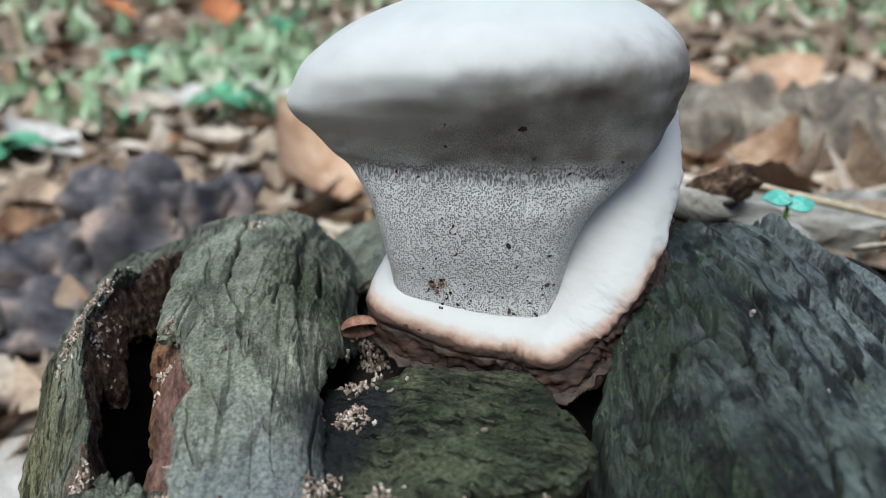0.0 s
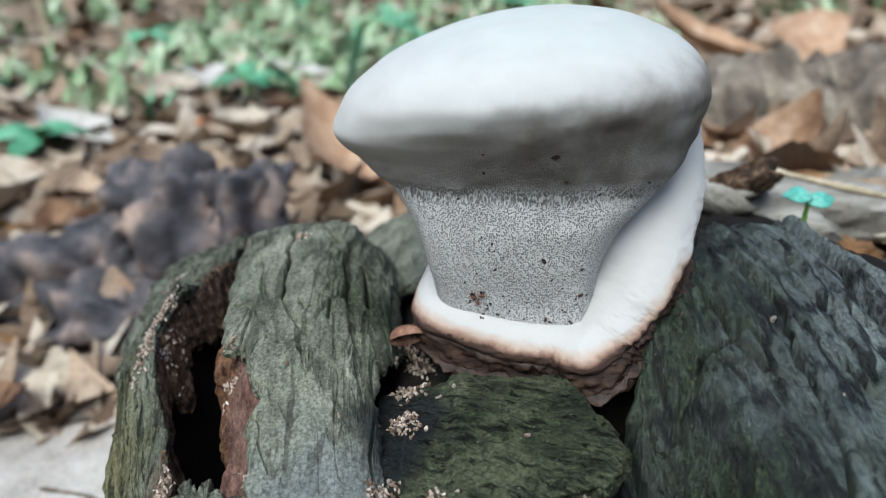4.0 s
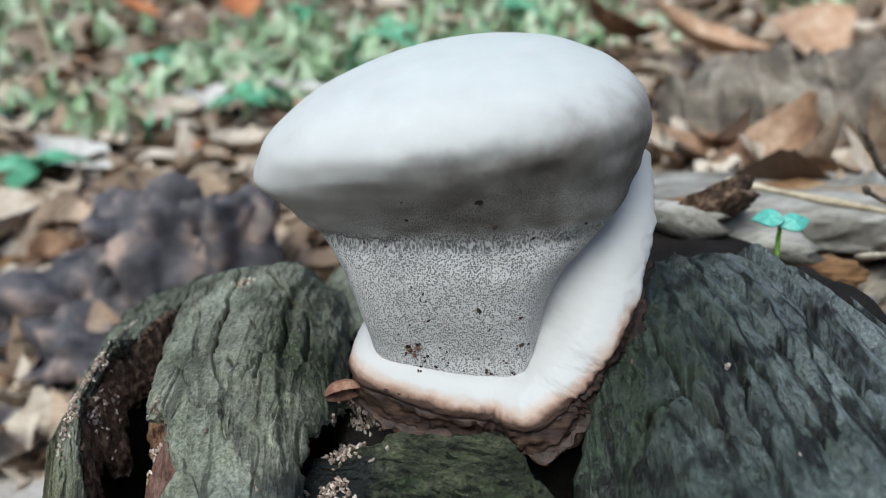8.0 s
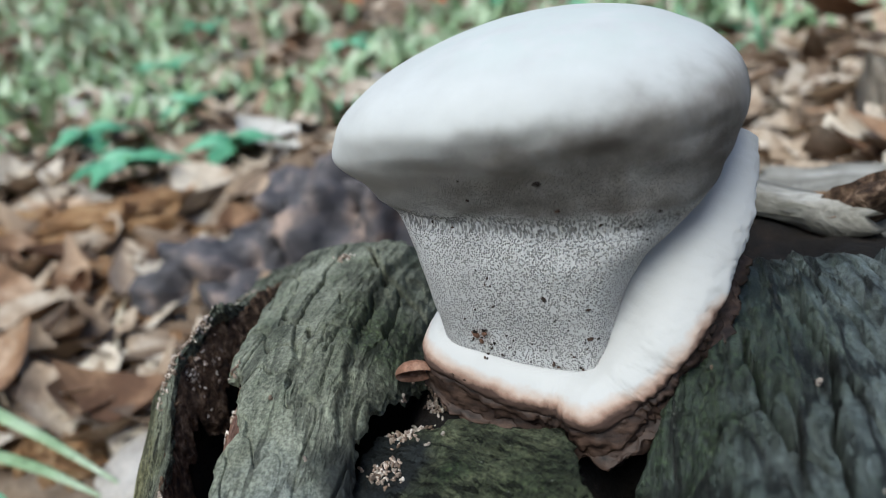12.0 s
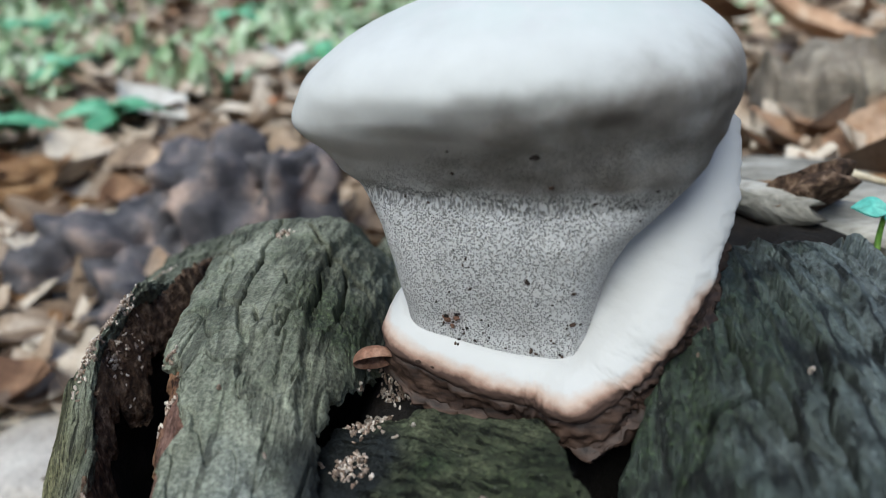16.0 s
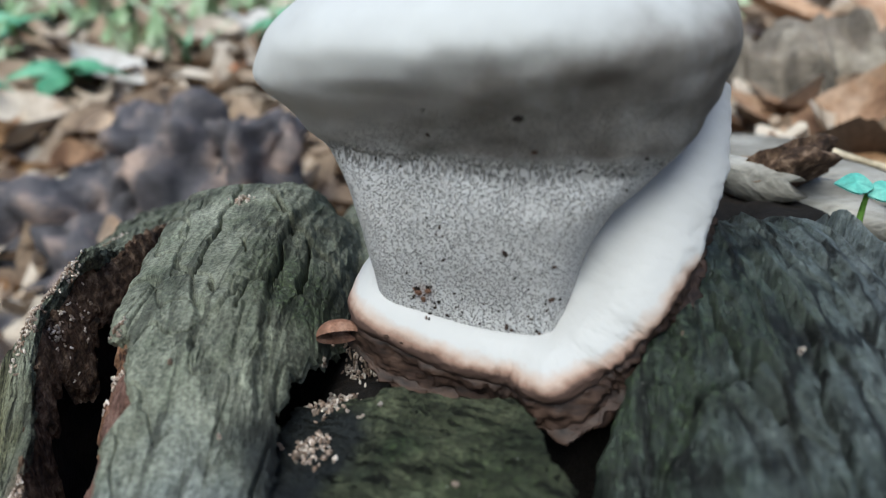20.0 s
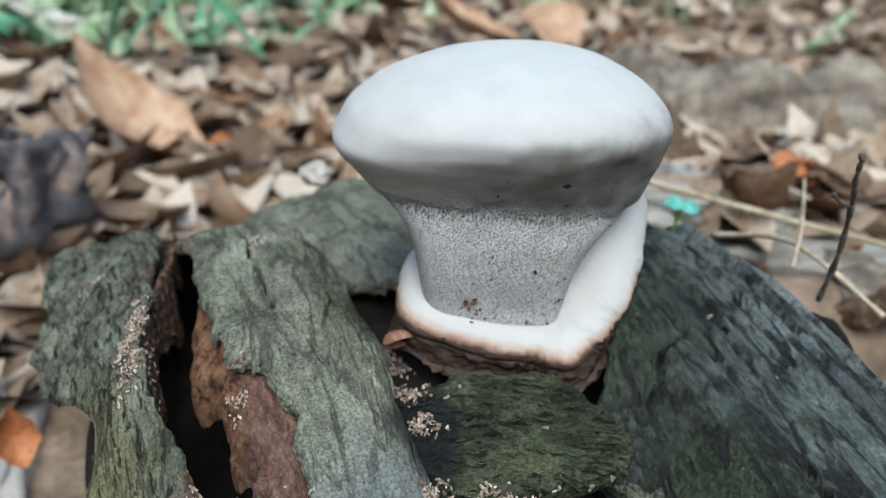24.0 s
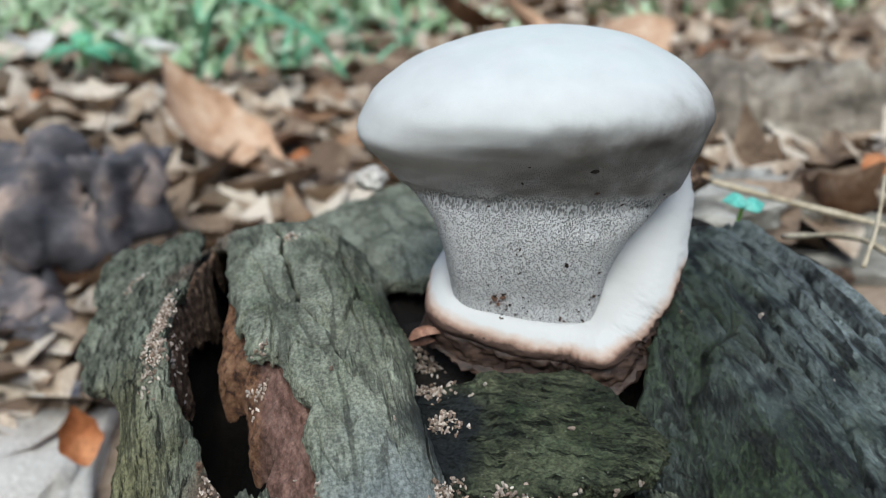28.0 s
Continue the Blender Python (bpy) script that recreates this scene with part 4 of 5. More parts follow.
def frass_heap(label, x, y, wide, deep, count, size=0.00043, tall=1.8, top=0.2):
    """Grains of beige boring dust, heaped on the log."""
    first = meet(log_surface, (x, y, 0.2), (0, 0, -1))
    if first is None:
        return
    heap = empty("frass_heap", first[0])
    tagged(heap, label, "insect frass", group="heaps of frass")
    clumps = [(x + rng.gauss(0, 0.42) * wide, y + rng.gauss(0, 0.42) * deep, rng.uniform(0.3, 1.0)) for _ in range(max(2, count // 9))]
    fine_v, fine_f = [], []
    for k in range(count * 3):
        cx, cy, much = clumps[rng.randrange(len(clumps))]
        px, py = cx + rng.gauss(0, 0.0010), cy + rng.gauss(0, 0.0010)
        hit = meet(log_surface, (px, py, 0.2), (0, 0, -1))
        if hit is None or hit[0].z < first[0].z - 0.02 or hit[0].z > top:
            continue
        s = size * rng.uniform(0.5, 1.15)
        rise = much * tall * max(0.0, 1 - math.hypot(px - cx, py - cy) / 0.0022)
        place = hit[0] + Vector((0, 0, size * (0.3 + 1.5 * rise * rng.random())))
        if k < count:
            piece("granule", granules[k % 6], heap, place, s)
            continue
        s *= 0.75
        turn = Euler((rng.uniform(0, 6.28), rng.uniform(0, 6.28), rng.uniform(0, 6.28))).to_matrix()
        base = len(fine_v)
        fine_v += [tuple(place + turn @ (Vector((c[0] * 1.7, c[1] * 0.75, c[2] * 0.75)) * s * rng.uniform(0.8, 1.25))) for c in CRUMB_V]
        fine_f += [tuple(i + base for i in f) for f in CRUMB_F]
    if fine_v:
        tagged(mesh_object("crumb_rest", fine_v, fine_f, M_frass_fine, heap), "fine beige crumbs", kind="stuff")


crumb = bmesh.new()
bmesh.ops.create_icosphere(crumb, subdivisions=1, radius=1.0)
CRUMB_V = [tuple(v.co) for v in crumb.verts]
CRUMB_F = [tuple(v.index for v in f.verts) for f in crumb.faces]
crumb.free()
BEIGE = "knobbly beige frass grains heaped on the log"
SPILL = "beige frass grains spilling from under the mossy bark slab"
frass_heap(SPILL, -0.0110, 0.0910, 0.008, 0.006, 210, 0.00056, 1.4, 0.1185)
frass_heap(SPILL, 0.0050, 0.0895, 0.017, 0.005, 300, 0.00056, 1.8, 0.1222)
frass_heap(SPILL, 0.0165, 0.0880, 0.008, 0.006, 180, 0.00056, 1.4, 0.1222)
frass_heap(SPILL, -0.0030, 0.0715, 0.010, 0.006, 210, 0.00058, 1.4, 0.1222)
frass_heap(SPILL, 0.0110, 0.0700, 0.010, 0.006, 190, 0.00058, 1.4, 0.1222)
frass_heap(SPILL, -0.0060, 0.0835, 0.010, 0.006, 240, 0.00056, 1.4, 0.1222)
frass_heap(SPILL, 0.0060, 0.0780, 0.012, 0.006, 280, 0.00058, 1.6, 0.1222)
frass_heap(SPILL, 0.0160, 0.0810, 0.008, 0.006, 210, 0.00056, 1.4, 0.1222)
frass_heap(BEIGE, -0.0170, 0.0935, 0.0040, 0.0040, 60)
for hx, hy, hw, hd, hn in ((-0.0152, 0.1112, 0.0034, 0.0016, 41), (-0.0165, 0.1290, 0.0060, 0.0060, 110), (-0.0130, 0.1225, 0.0055, 0.0024, 60), (-0.0140, 0.1360, 0.0040, 0.0060, 50), (-0.0487, 0.1225, 0.0028, 0.0026, 30),
                           (-0.0665, 0.1430, 0.0024, 0.0110, 140), (-0.0672, 0.1330, 0.0026, 0.0060, 80), (-0.0790, 0.1320, 0.0030, 0.0040, 26), (-0.0575, 0.1060, 0.0030, 0.0050, 30),
                           (-0.0395, 0.0930, 0.0030, 0.0030, 22), (-0.0420, 0.1670, 0.0026, 0.0016, 13), (-0.0545, 0.1950, 0.0050, 0.0030, 19), (-0.0800, 0.1800, 0.0060, 0.0060, 15), (-0.0500, 0.0930, 0.0050, 0.0040, 34)):
    frass_heap(BEIGE, hx, hy, hw, hd, hn, top=0.1228 if hx > -0.019 and hy > 0.12 else 0.2)
# a few stray white grains
for sx, sy in ((-0.0088, 0.1164), (-0.0058, 0.1170), (-0.0110, 0.1185), (0.0362, 0.1240), (0.0180, 0.1140), (-0.0250, 0.1050), (-0.0300, 0.0900), (0.0060, 0.1020), (0.0550, 0.1000), (-0.0350, 0.1150), (-0.0420, 0.1020), (0.0500, 0.1180)):
    hit = meet(log_surface, (sx, sy, 0.2), (0, 0, -1))
    if hit:
        ob = piece("grain", granules[int(sx * 1e4) % 6], None, hit[0] + Vector((0, 0, 0.0002)), rng.uniform(0.0003, 0.0006))
        tagged(ob, "stray pale frass grain on the bark", "insect frass", group="stray grains")

# ---- dark specks on the fungus, by x and z on its front ----
SPECKS = [(0.0122, 0.1655, 11), (0.0004, 0.1617, 6), (0.0144, 0.1602, 8), (0.0003, 0.1660, 4), (0.0110, 0.1447, 9), (0.0017, 0.1478, 5), (0.0021, 0.1464, 4), (0.0012, 0.1466, 4), (-0.0020, 0.1368, 10), (-0.0003, 0.1372, 8),
          (0.0178, 0.1374, 9), (0.0190, 0.1372, 5), (0.0013, 0.1349, 6), (0.0006, 0.1337, 4), (-0.0006, 0.1322, 5), (0.0115, 0.1322, 7), (-0.0066, 0.1293, 7), (-0.0042, 0.1288, 5), (-0.0080, 0.1558, 5), (-0.0042, 0.1553, 5),
          (0.0205, 0.1572, 5), (0.0262, 0.1566, 4), (0.0290, 0.1590, 6), (0.0270, 0.1540, 4), (0.0049, 0.1336, 4), (0.0103, 0.1347, 4)]
for sx, sz, size in SPECKS:
    hit = meet(fungus_surface, (sx, 0.05, sz), (0, 1, 0))
    if hit:
        ob = piece("debris_speck", specks[size % 4], None, hit[0], size * 0.000042, hit[1])
        tagged(ob, "dark crumb of debris stuck to the fungus", "debris", group="specks on the fungus")
for sx, sz, size in ((-0.0019, 0.1362, 0.00055), (-0.0003, 0.1366, 0.00045), (-0.0010, 0.1350, 0.00035)):
    hit = meet(fungus_surface, (sx, 0.05, sz), (0, 1, 0))
    if hit:
        ob = piece("bark_crumb", lump_mesh("bark_crumb", int(sz * 1e4), M_flake, 1.5, 0.7), None, hit[0], size, hit[1])
        tagged(ob, "red-brown bark crumb stuck to the fungus", "debris", group="specks on the fungus")
for k in range(34):
    sx, sz = rng.uniform(-0.004, 0.018), 0.131 + abs(rng.gauss(0, 0.007))
    hit = meet(fungus_surface, (sx, 0.05, sz), (0, 1, 0))
    if hit and sz < 0.168:
        ob = piece("debris_speck", specks[k % 4], None, hit[0], rng.uniform(0.00010, 0.00022), hit[1])
        tagged(ob, "tiny dark crumb of debris stuck to the fungus", "debris", group="specks on the fungus")

# ---- the curled brown scale beside the fungus ----
u, v = np.meshgrid(np.linspace(-1, 1, 24), np.linspace(0, math.pi * 1.05, 22), indexing="ij")
r0 = 0.0022 * np.sqrt(np.clip(1.02 - u ** 2, 0, 1)) + 0.0002
curl = np.stack([u * 0.0030, -r0 * np.cos(v) * 0.8, r0 * np.sin(v)], -1) * 1.18
shell = np.concatenate([curl.reshape(-1, 3), (curl * [1, 0.88, 0.88]).reshape(-1, 3)])
sf = np.vstack([grid_faces(24, 22), grid_faces(24, 22, base=24 * 22, flip=True)])
scale_ob = mesh_object("bud_scale", shell, sf, M_flake)
scale_ob.matrix_world = Matrix.Translation((-0.0150, 0.1316, 0.1264)) @ Euler((-0.9, 0.05, 0.35)).to_matrix().to_4x4()
tagged(scale_ob, "curled brown bud scale beside the fungus", "bud scale")


# ---- leaves, grass, plants ----
def leaf_shape(long_, wide, curl_, fold, rows=9, cols=5, lobes=0.0):
    v = np.linspace(0, 1, rows)[:, None]
    w = np.linspace(-1, 1, cols)[None]
    half = wide / 2 * np.sin(math.pi * np.clip(v, 0.02, 0.985) ** 0.85) * (1 + lobes * np.sin(v * 21))
    x = half * w
    y = long_ * (v - 0.5) + 0 * w
    z = curl_ * long_ * ((v - 0.45) ** 2 * 1.6 + 0 * w) + fold * half * w ** 2
    return np.stack([x, y + 0 * x, z + 0 * x], -1).reshape(-1, 3), grid_faces(rows, cols)


def thick_leaf(name, long_, wide, curl_, fold, mat, lobes=0.0):
    top, f = leaf_shape(long_, wide, curl_, fold, 13, 7, lobes)
    n = len(top)
    return mesh_object(name, np.vstack([top, top - [0, 0, 0.0004]]), np.vstack([f, f[:, ::-1] + n]), mat)


def rest_on_ground(ob, x, y, lift, spin, tip=0.0, roll=0.0):
    ob.matrix_world = Matrix.Translation((x, y, float(ground_height(np.array(x), np.array(y))) + lift)) @ Euler((tip, roll, spin)).to_matrix().to_4x4()
    return ob


LEAF_KINDS = [(M_leaf_own, "curled brown dead leaf on the ground"), (M_leaf_pale, "bleached pale dead leaf on the ground"), (M_leaf_rust, "rust-red dead leaf on the ground")]
patterns = []
for k in range(9):
    mat, text = LEAF_KINDS[(0, 1, 0, 2, 0, 1, 0, 0, 0)[k]]
    ob = thick_leaf("dead_leaf", 0.05 + 0.008 * (k % 4), 0.026 + 0.004 * (k % 3), (-0.5, 0.4, 0.7, -0.3, 0.2)[k % 5], (0.5, -0.3, 0.2, 0.7)[k % 4], mat, 0.16 if k % 2 else 0.05)
    tagged(ob, text, "leaf", group="fallen leaves")
    rest_on_ground(ob, -0.30 + 0.09 * k, 0.60 + 0.03 * (k % 3), 0.008, k * 1.3, 0.2)
    patterns.append(ob)
rng = random.Random(11)
for k in range(150):
    far = 0.26 * math.exp(rng.random() * 1.9)
    side = rng.uniform(-0.85, 0.85) * far
    if (abs(side) < 0.16 and far < 0.34) or (-0.36 < side < -0.20 and far < 0.40):
        continue
    kind = rng.choices(range(9), (5, 0.9, 4, 1.2, 4, 0.9, 4, 3, 3))[0]
    lift = 0.006 + rng.random() * 0.014
    z = float(ground_height(np.array(side), np.array(far)))
    copy_thing(patterns[kind], Matrix.Translation((side, far, z + lift)) @ Euler((rng.gauss(0, 0.35), rng.gauss(0, 0.35), rng.uniform(0, 6.28))).to_matrix().to_4x4())
# brown leaves heaped over the low ground beside the log
for k in range(46):
    side, far = rng.uniform(-0.46, -0.215), rng.uniform(0.235, 0.52)
    lift = 0.012 + rng.random() * 0.012
    copy_thing(patterns[(0, 2, 4, 6, 7, 8)[k % 6]], Matrix.Translation((side, far, float(ground_height(np.array(side), np.array(far))) + lift)) @ Euler((rng.gauss(0, 0.4), rng.gauss(0, 0.4), rng.uniform(0, 6.28))).to_matrix().to_4x4())
for lx, ly, lift, mat, long_, wide, curl_, spin, tip, text in (
        (-0.1125, 0.230, 0.045, M_leaf_rust, 0.021, 0.014, 0.4, 0.5, 1.15, "orange dead leaf leaning against the log"),
        (-0.37, 0.725, 0.02, M_leaf_pale, 0.09, 0.06, 0.3, 1.2, 0.3, "pale bleached leaf leaning in the grass"),
        (-0.62, 0.90, 0.02, M_leaf_pale, 0.14, 0.06, 0.3, 1.4, 0.1, "silvery bleached leaf on the litter"),
        (-0.455, 1.70, 0.07, M_leaf_rust, 0.12, 0.08, 0.3, 0.4, 0.5, "rust-red leaf lying in the grass"),
        (-0.70, 1.75, 0.07, M_leaf_rust, 0.12, 0.07, 0.3, 1.4, 0.5, "rust-red leaf lying in the grass"),
        (-0.20, 0.95, 0.03, M_leaf_pale, 0.10, 0.05, 0.4, 1.5, 0.2, "bleached leaf on the litter"),
        (-0.32, 0.98, 0.03, M_leaf_pale, 0.08, 0.05, -0.3, 0.5, 0.2, "bleached leaf on the litter"),
        (0.27, 0.95, 0.05, M_leaf_tan, 0.15, 0.10, 0.5, 1.2, 0.4, "crumpled brown leaf on the litter"),
        (0.40, 1.00, 0.06, M_leaf_tan, 0.17, 0.11, -0.5, 0.2, 0.3, "crumpled brown leaf on the litter"),
        (0.20, 1.05, 0.05, M_leaf_own, 0.14, 0.08, 0.6, 2.2, 0.3, "crumpled brown leaf on the litter"),
        (-0.095, 0.60, 0.035, M_leaf_tan, 0.13, 0.075, 0.45, 0.9, 0.5, "large curled tan leaf behind the log"),
        (-0.03, 0.42, 0.03, M_leaf_tan, 0.07, 0.04, 0.7, 2.4, 0.6, "curled russet leaf behind the log")):
    ob = thick_leaf("dead_leaf", long_, wide, curl_, 0.4, mat, 0.08)
    tagged(ob, text, "leaf", group="fallen leaves")
    rest_on_ground(ob, lx, ly, lift, spin, tip)

# the carpet of leaves too many to count
nr = np.random.RandomState(3)
verts, faces, count = [], [], 0
for k in range(5200):
    far = 0.27 * math.exp(nr.rand() * 3.1)
    side = nr.uniform(-1.0, 1.0) * far
    if (abs(side) < 0.13 and far < 0.33):
        continue
    size = nr.uniform(0.026, 0.07) * (1 + 0.25 * far)
    p, f = leaf_shape(size, size * nr.uniform(0.4, 0.7), nr.uniform(-0.7, 0.9), nr.uniform(-0.4, 0.8), 5, 3)
    turn = np.array(Euler((nr.normal(0, 0.25), nr.normal(0, 0.25), nr.uniform(0, 6.28))).to_matrix())
    z = float(ground_height(np.array(side), np.array(far)))
    verts.append(p @ turn.T + [side, far, z + 0.004 + nr.rand() * 0.012])
    faces.append(f + count)
    count += len(p)
for k in range(2600):
    way, far = nr.uniform(0, 2 * math.pi), 0.30 * math.exp(nr.rand() * 2.6)
    lx, ly = far * math.cos(way), 0.1 + far * math.sin(way)
    if (abs(lx) < 0.20 and -0.35 < ly < 0.33) or (ly > 0.2 and abs(lx) < ly):
        continue
    size = nr.uniform(0.022, 0.055) * (1 + 0.25 * far)
    p, f = leaf_shape(size, size * nr.uniform(0.4, 0.65), nr.uniform(-0.7, 0.9), nr.uniform(-0.4, 0.8), 5, 3)
    turn = np.array(Euler((nr.normal(0, 0.25), nr.normal(0, 0.25), nr.uniform(0, 6.28))).to_matrix())
    verts.append(p @ turn.T + [lx, ly, float(ground_height(np.array(lx), np.array(ly))) + 0.004 + nr.rand() * 0.012])
    faces.append(f + count)
    count += len(p)
tagged(mesh_object("leaf_litter", np.vstack(verts), np.vstack(faces), M_leaf), "carpet of brown and bleached dead leaves", "leaf litter", kind="stuff")

verts, faces, count = [], [], 0
for k in range(8500):
    far = 0.72 * math.exp(nr.rand() * 2.2)
    side = nr.uniform(-1.0, 0.9) * far
    wish = 1.5 * fbm(np.array(side * 5), np.array(far * 4), 3, 77) + 0.30 * float(smooth(0.75, 1.5, far)) - 0.75 * float(smooth(0.0, 0.35, side / far)) * float(smooth(2.6, 1.2, far)) + 0.02
    if wish < 0.12:
        continue
    tall, wide = nr.uniform(0.025, 0.08) * (1 + 0.12 * far), nr.uniform(0.004, 0.010) * (1 + 0.35 * far)
    t = np.linspace(0, 1, 5)[:, None]
    a, lean = nr.uniform(0, 6.28), nr.uniform(0.2, 1.4)
    out = lean * tall * t ** 2
    w = wide * (1 - t ** 1.6) + 0.0002
    mid = np.concatenate([out * math.cos(a), out * math.sin(a), tall * t * (1 - 0.35 * lean * t)], 1)
    sidev = np.array([-math.sin(a), math.cos(a), 0.15])
    p = np.stack([mid - w * sidev, mid + w * sidev], 1).reshape(-1, 3)
    z = float(ground_height(np.array(side), np.array(far)))
    verts.append(p + [side, far, z])
    faces.append(grid_faces(5, 2) + count)
    count += len(p)
# the same grass on the other sides of the log
round_about = np.random.RandomState(9)
for k in range(9000):
    way, far = round_about.uniform(0, 2 * math.pi), 0.8 * math.exp(round_about.rand() * 2.1)
    side, ahead = far * math.cos(way), far * math.sin(way)
    if ahead > 0 and abs(side) < ahead * 1.02 or 1.5 * float(vnoise(side * 5, ahead * 4, 77)) + 0.3 * float(smooth(0.75, 1.5, far)) < 0.12:
        continue
    tall, wide = round_about.uniform(0.03, 0.08) * (1 + 0.12 * far), round_about.uniform(0.004, 0.010) * (1 + 0.35 * far)
    t = np.linspace(0, 1, 5)[:, None]
    a, lean = round_about.uniform(0, 6.28), round_about.uniform(0.2, 1.4)
    out, w = lean * tall * t ** 2, wide * (1 - t ** 1.6) + 0.0002
    mid = np.concatenate([out * math.cos(a), out * math.sin(a), tall * t * (1 - 0.35 * lean * t)], 1)
    sidev = np.array([-math.sin(a), math.cos(a), 0.15])
    verts.append(np.stack([mid - w * sidev, mid + w * sidev], 1).reshape(-1, 3) + [side, ahead, float(ground_height(np.array(side), np.array(ahead)))])
    faces.append(grid_faces(5, 2) + count)
    count += 10
tagged(mesh_object("grass", np.vstack(verts), np.vstack(faces), M_grass), "patchy green woodland grass", "grass", kind="stuff")


def low_plant(x, y, z, leaves, long_, spread, label, seed):
    """A small green plant: a stem with leaves that spread from its top."""
    thing = empty("woodland_plant", (x, y, z))
    tagged(thing, label, "plant", group="woodland plants")
    own = random.Random(seed)
    top = np.array([x + own.uniform(-0.01, 0.01), y, z + spread])
    stem_of(thing, curve_through([(x, y, z - 0.005), ((x + top[0]) / 2 + 0.003, y, z + spread * 0.6), tuple(top)], 10), np.linspace(0.0014, 0.0008, 10), M_stalk)
    for k in range(leaves):
        a = k * 6.283 / leaves + own.uniform(-0.3, 0.3)
        ob = thick_leaf("leaf", long_ * own.uniform(0.75, 1.15), long_ * 0.5, -0.5, -0.3, M_plant)
        m = Matrix.Translation(top) @ Euler((0, 0, a)).to_matrix().to_4x4() @ Euler((own.uniform(-0.5, 0.3), 0, 0)).to_matrix().to_4x4() @ Matrix.Translation((0, long_ * 0.52, 0))
        ob.matrix_world = m
        ob.parent = thing
        ob.matrix_parent_inverse = thing.matrix_basis.inverted()


def grass_clump(x, y, z, blades, tall, label, seed, mat=None, wide=0.006):
    thing = empty("grass_clump", (x, y, z))
    tagged(thing, label, "grass", group="grass clumps")
    own = random.Random(seed)
    for k in range(blades):
        a, lean, h = own.uniform(0, 6.28), own.uniform(0.3, 1.1), tall * own.uniform(0.6, 1.1)
        t = np.linspace(0, 1, 12)[:, None]
        out = lean * h * t ** 1.8
        mid = np.concatenate([x + own.uniform(-0.01, 0.01) + out * math.cos(a), y + out * math.sin(a), z - 0.004 + h * t * (1 - 0.4 * lean * t)], 1)
        w = wide * 0.5 * np.sin(math.pi * np.clip(t * 0.86 + 0.12, 0, 1)) + 0.0002
        sidev = np.array([-math.sin(a), math.cos(a), 0.0])
        keel = np.array([0, 0, -0.18])
        p = np.stack([mid - w * sidev, mid + w * keel, mid + w * sidev], 1).reshape(-1, 3)
        mesh_object("blade", p, grid_faces(12, 3), mat or M_plant, thing)


def stem_of(thing, path, radii, mat, name="stem"):
    ob = tube(name, path, radii, mat, sides=8)
    ob.parent = thing
    ob.matrix_parent_inverse = thing.matrix_basis.inverted()
    return ob


for px, py, n, long_, spread, seed in ((-0.431, 0.596, 7, 0.060, 0.045, 1), (-0.382, 0.668, 6, 0.055, 0.040, 2), (-0.572, 0.717, 6, 0.055, 0.040, 3), (-0.50, 0.80, 6, 0.04, 0.05, 4), (-0.24, 0.86, 5, 0.045, 0.05, 5),
                                       (-0.70, 1.05, 6, 0.05, 0.06, 6), (-0.46, 1.20, 6, 0.05, 0.06, 7), (-0.10, 1.30, 6, 0.05, 0.06, 8), (0.10, 1.45, 6, 0.05, 0.06, 9), (-0.90, 1.5, 6, 0.06, 0.08, 10), (-0.30, 1.6, 6, 0.06, 0.08, 12)):
    low_plant(px, py, float(ground_height(np.array(px), np.array(py))), n, long_, spread, "small broad-leaved green plant in the leaf litter", seed)
for px, py, n, tall, seed in ((-0.03, 0.93, 6, 0.11, 1), (0.06, 1.02, 5, 0.10, 2), (-0.14, 1.05, 6, 0.10, 3), (-0.33, 0.83, 5, 0.07, 4), (-0.218, 0.205, 6, 0.045, 5), (-0.245, 0.185, 5, 0.05, 6), (0.14, 1.15, 6, 0.11, 7), (-0.185, 0.903, 4, 0.09, 9), (0.055, 1.119, 5, 0.11, 10), (0.068, 0.936, 4, 0.10, 11), (0.155, 0.175, 4, 0.03, 8)):
    grass_clump(px, py, float(ground_height(np.array(px), np.array(py))), n, tall, "arching clump of blue-green grass blades", seed)

# a tuft of bright blades that arch over the litter beside the log
tuft = empty("grass_tuft", (-0.325, 0.25, 0.0))
tagged(tuft, "bright green grass blades arching over the litter", "grass")
for path in ([(-0.330, 0.262, 0.004), (-0.285, 0.250, 0.030), (-0.240, 0.240, 0.026), (-0.190, 0.232, 0.006)], [(-0.320, 0.235, 0.002), (-0.275, 0.232, 0.018), (-0.230, 0.228, 0.016), (-0.195, 0.226, 0.004)]):
    tube("blade", curve_through(path, 24), 0.0034 * np.sin(np.linspace(0.25, 2.95, 24)), M_grass, tuft, sides=8, flat_z=0.15)

# broad sea-green blades that arch over the litter behind the log
arch = empty("grass_tuft", (-0.12, 0.82, 0.0))
tagged(arch, "broad sea-green grass blades arching over the litter", "grass")
for path in ([(-0.130, 0.84, 0.002), (-0.100, 0.82, 0.105), (-0.050, 0.80, 0.102), (-0.001, 0.79, 0.068), (0.022, 0.78, 0.040)], [(-0.125, 0.85, 0.002), (-0.075, 0.86, 0.075), (-0.020, 0.85, 0.080), (0.012, 0.84, 0.050)]):
    tube("blade", curve_through(path, 28), 0.009 * np.sin(np.linspace(0.25, 2.9, 28)) + 0.0006, M_plant, arch, sides=8, flat_z=0.12)

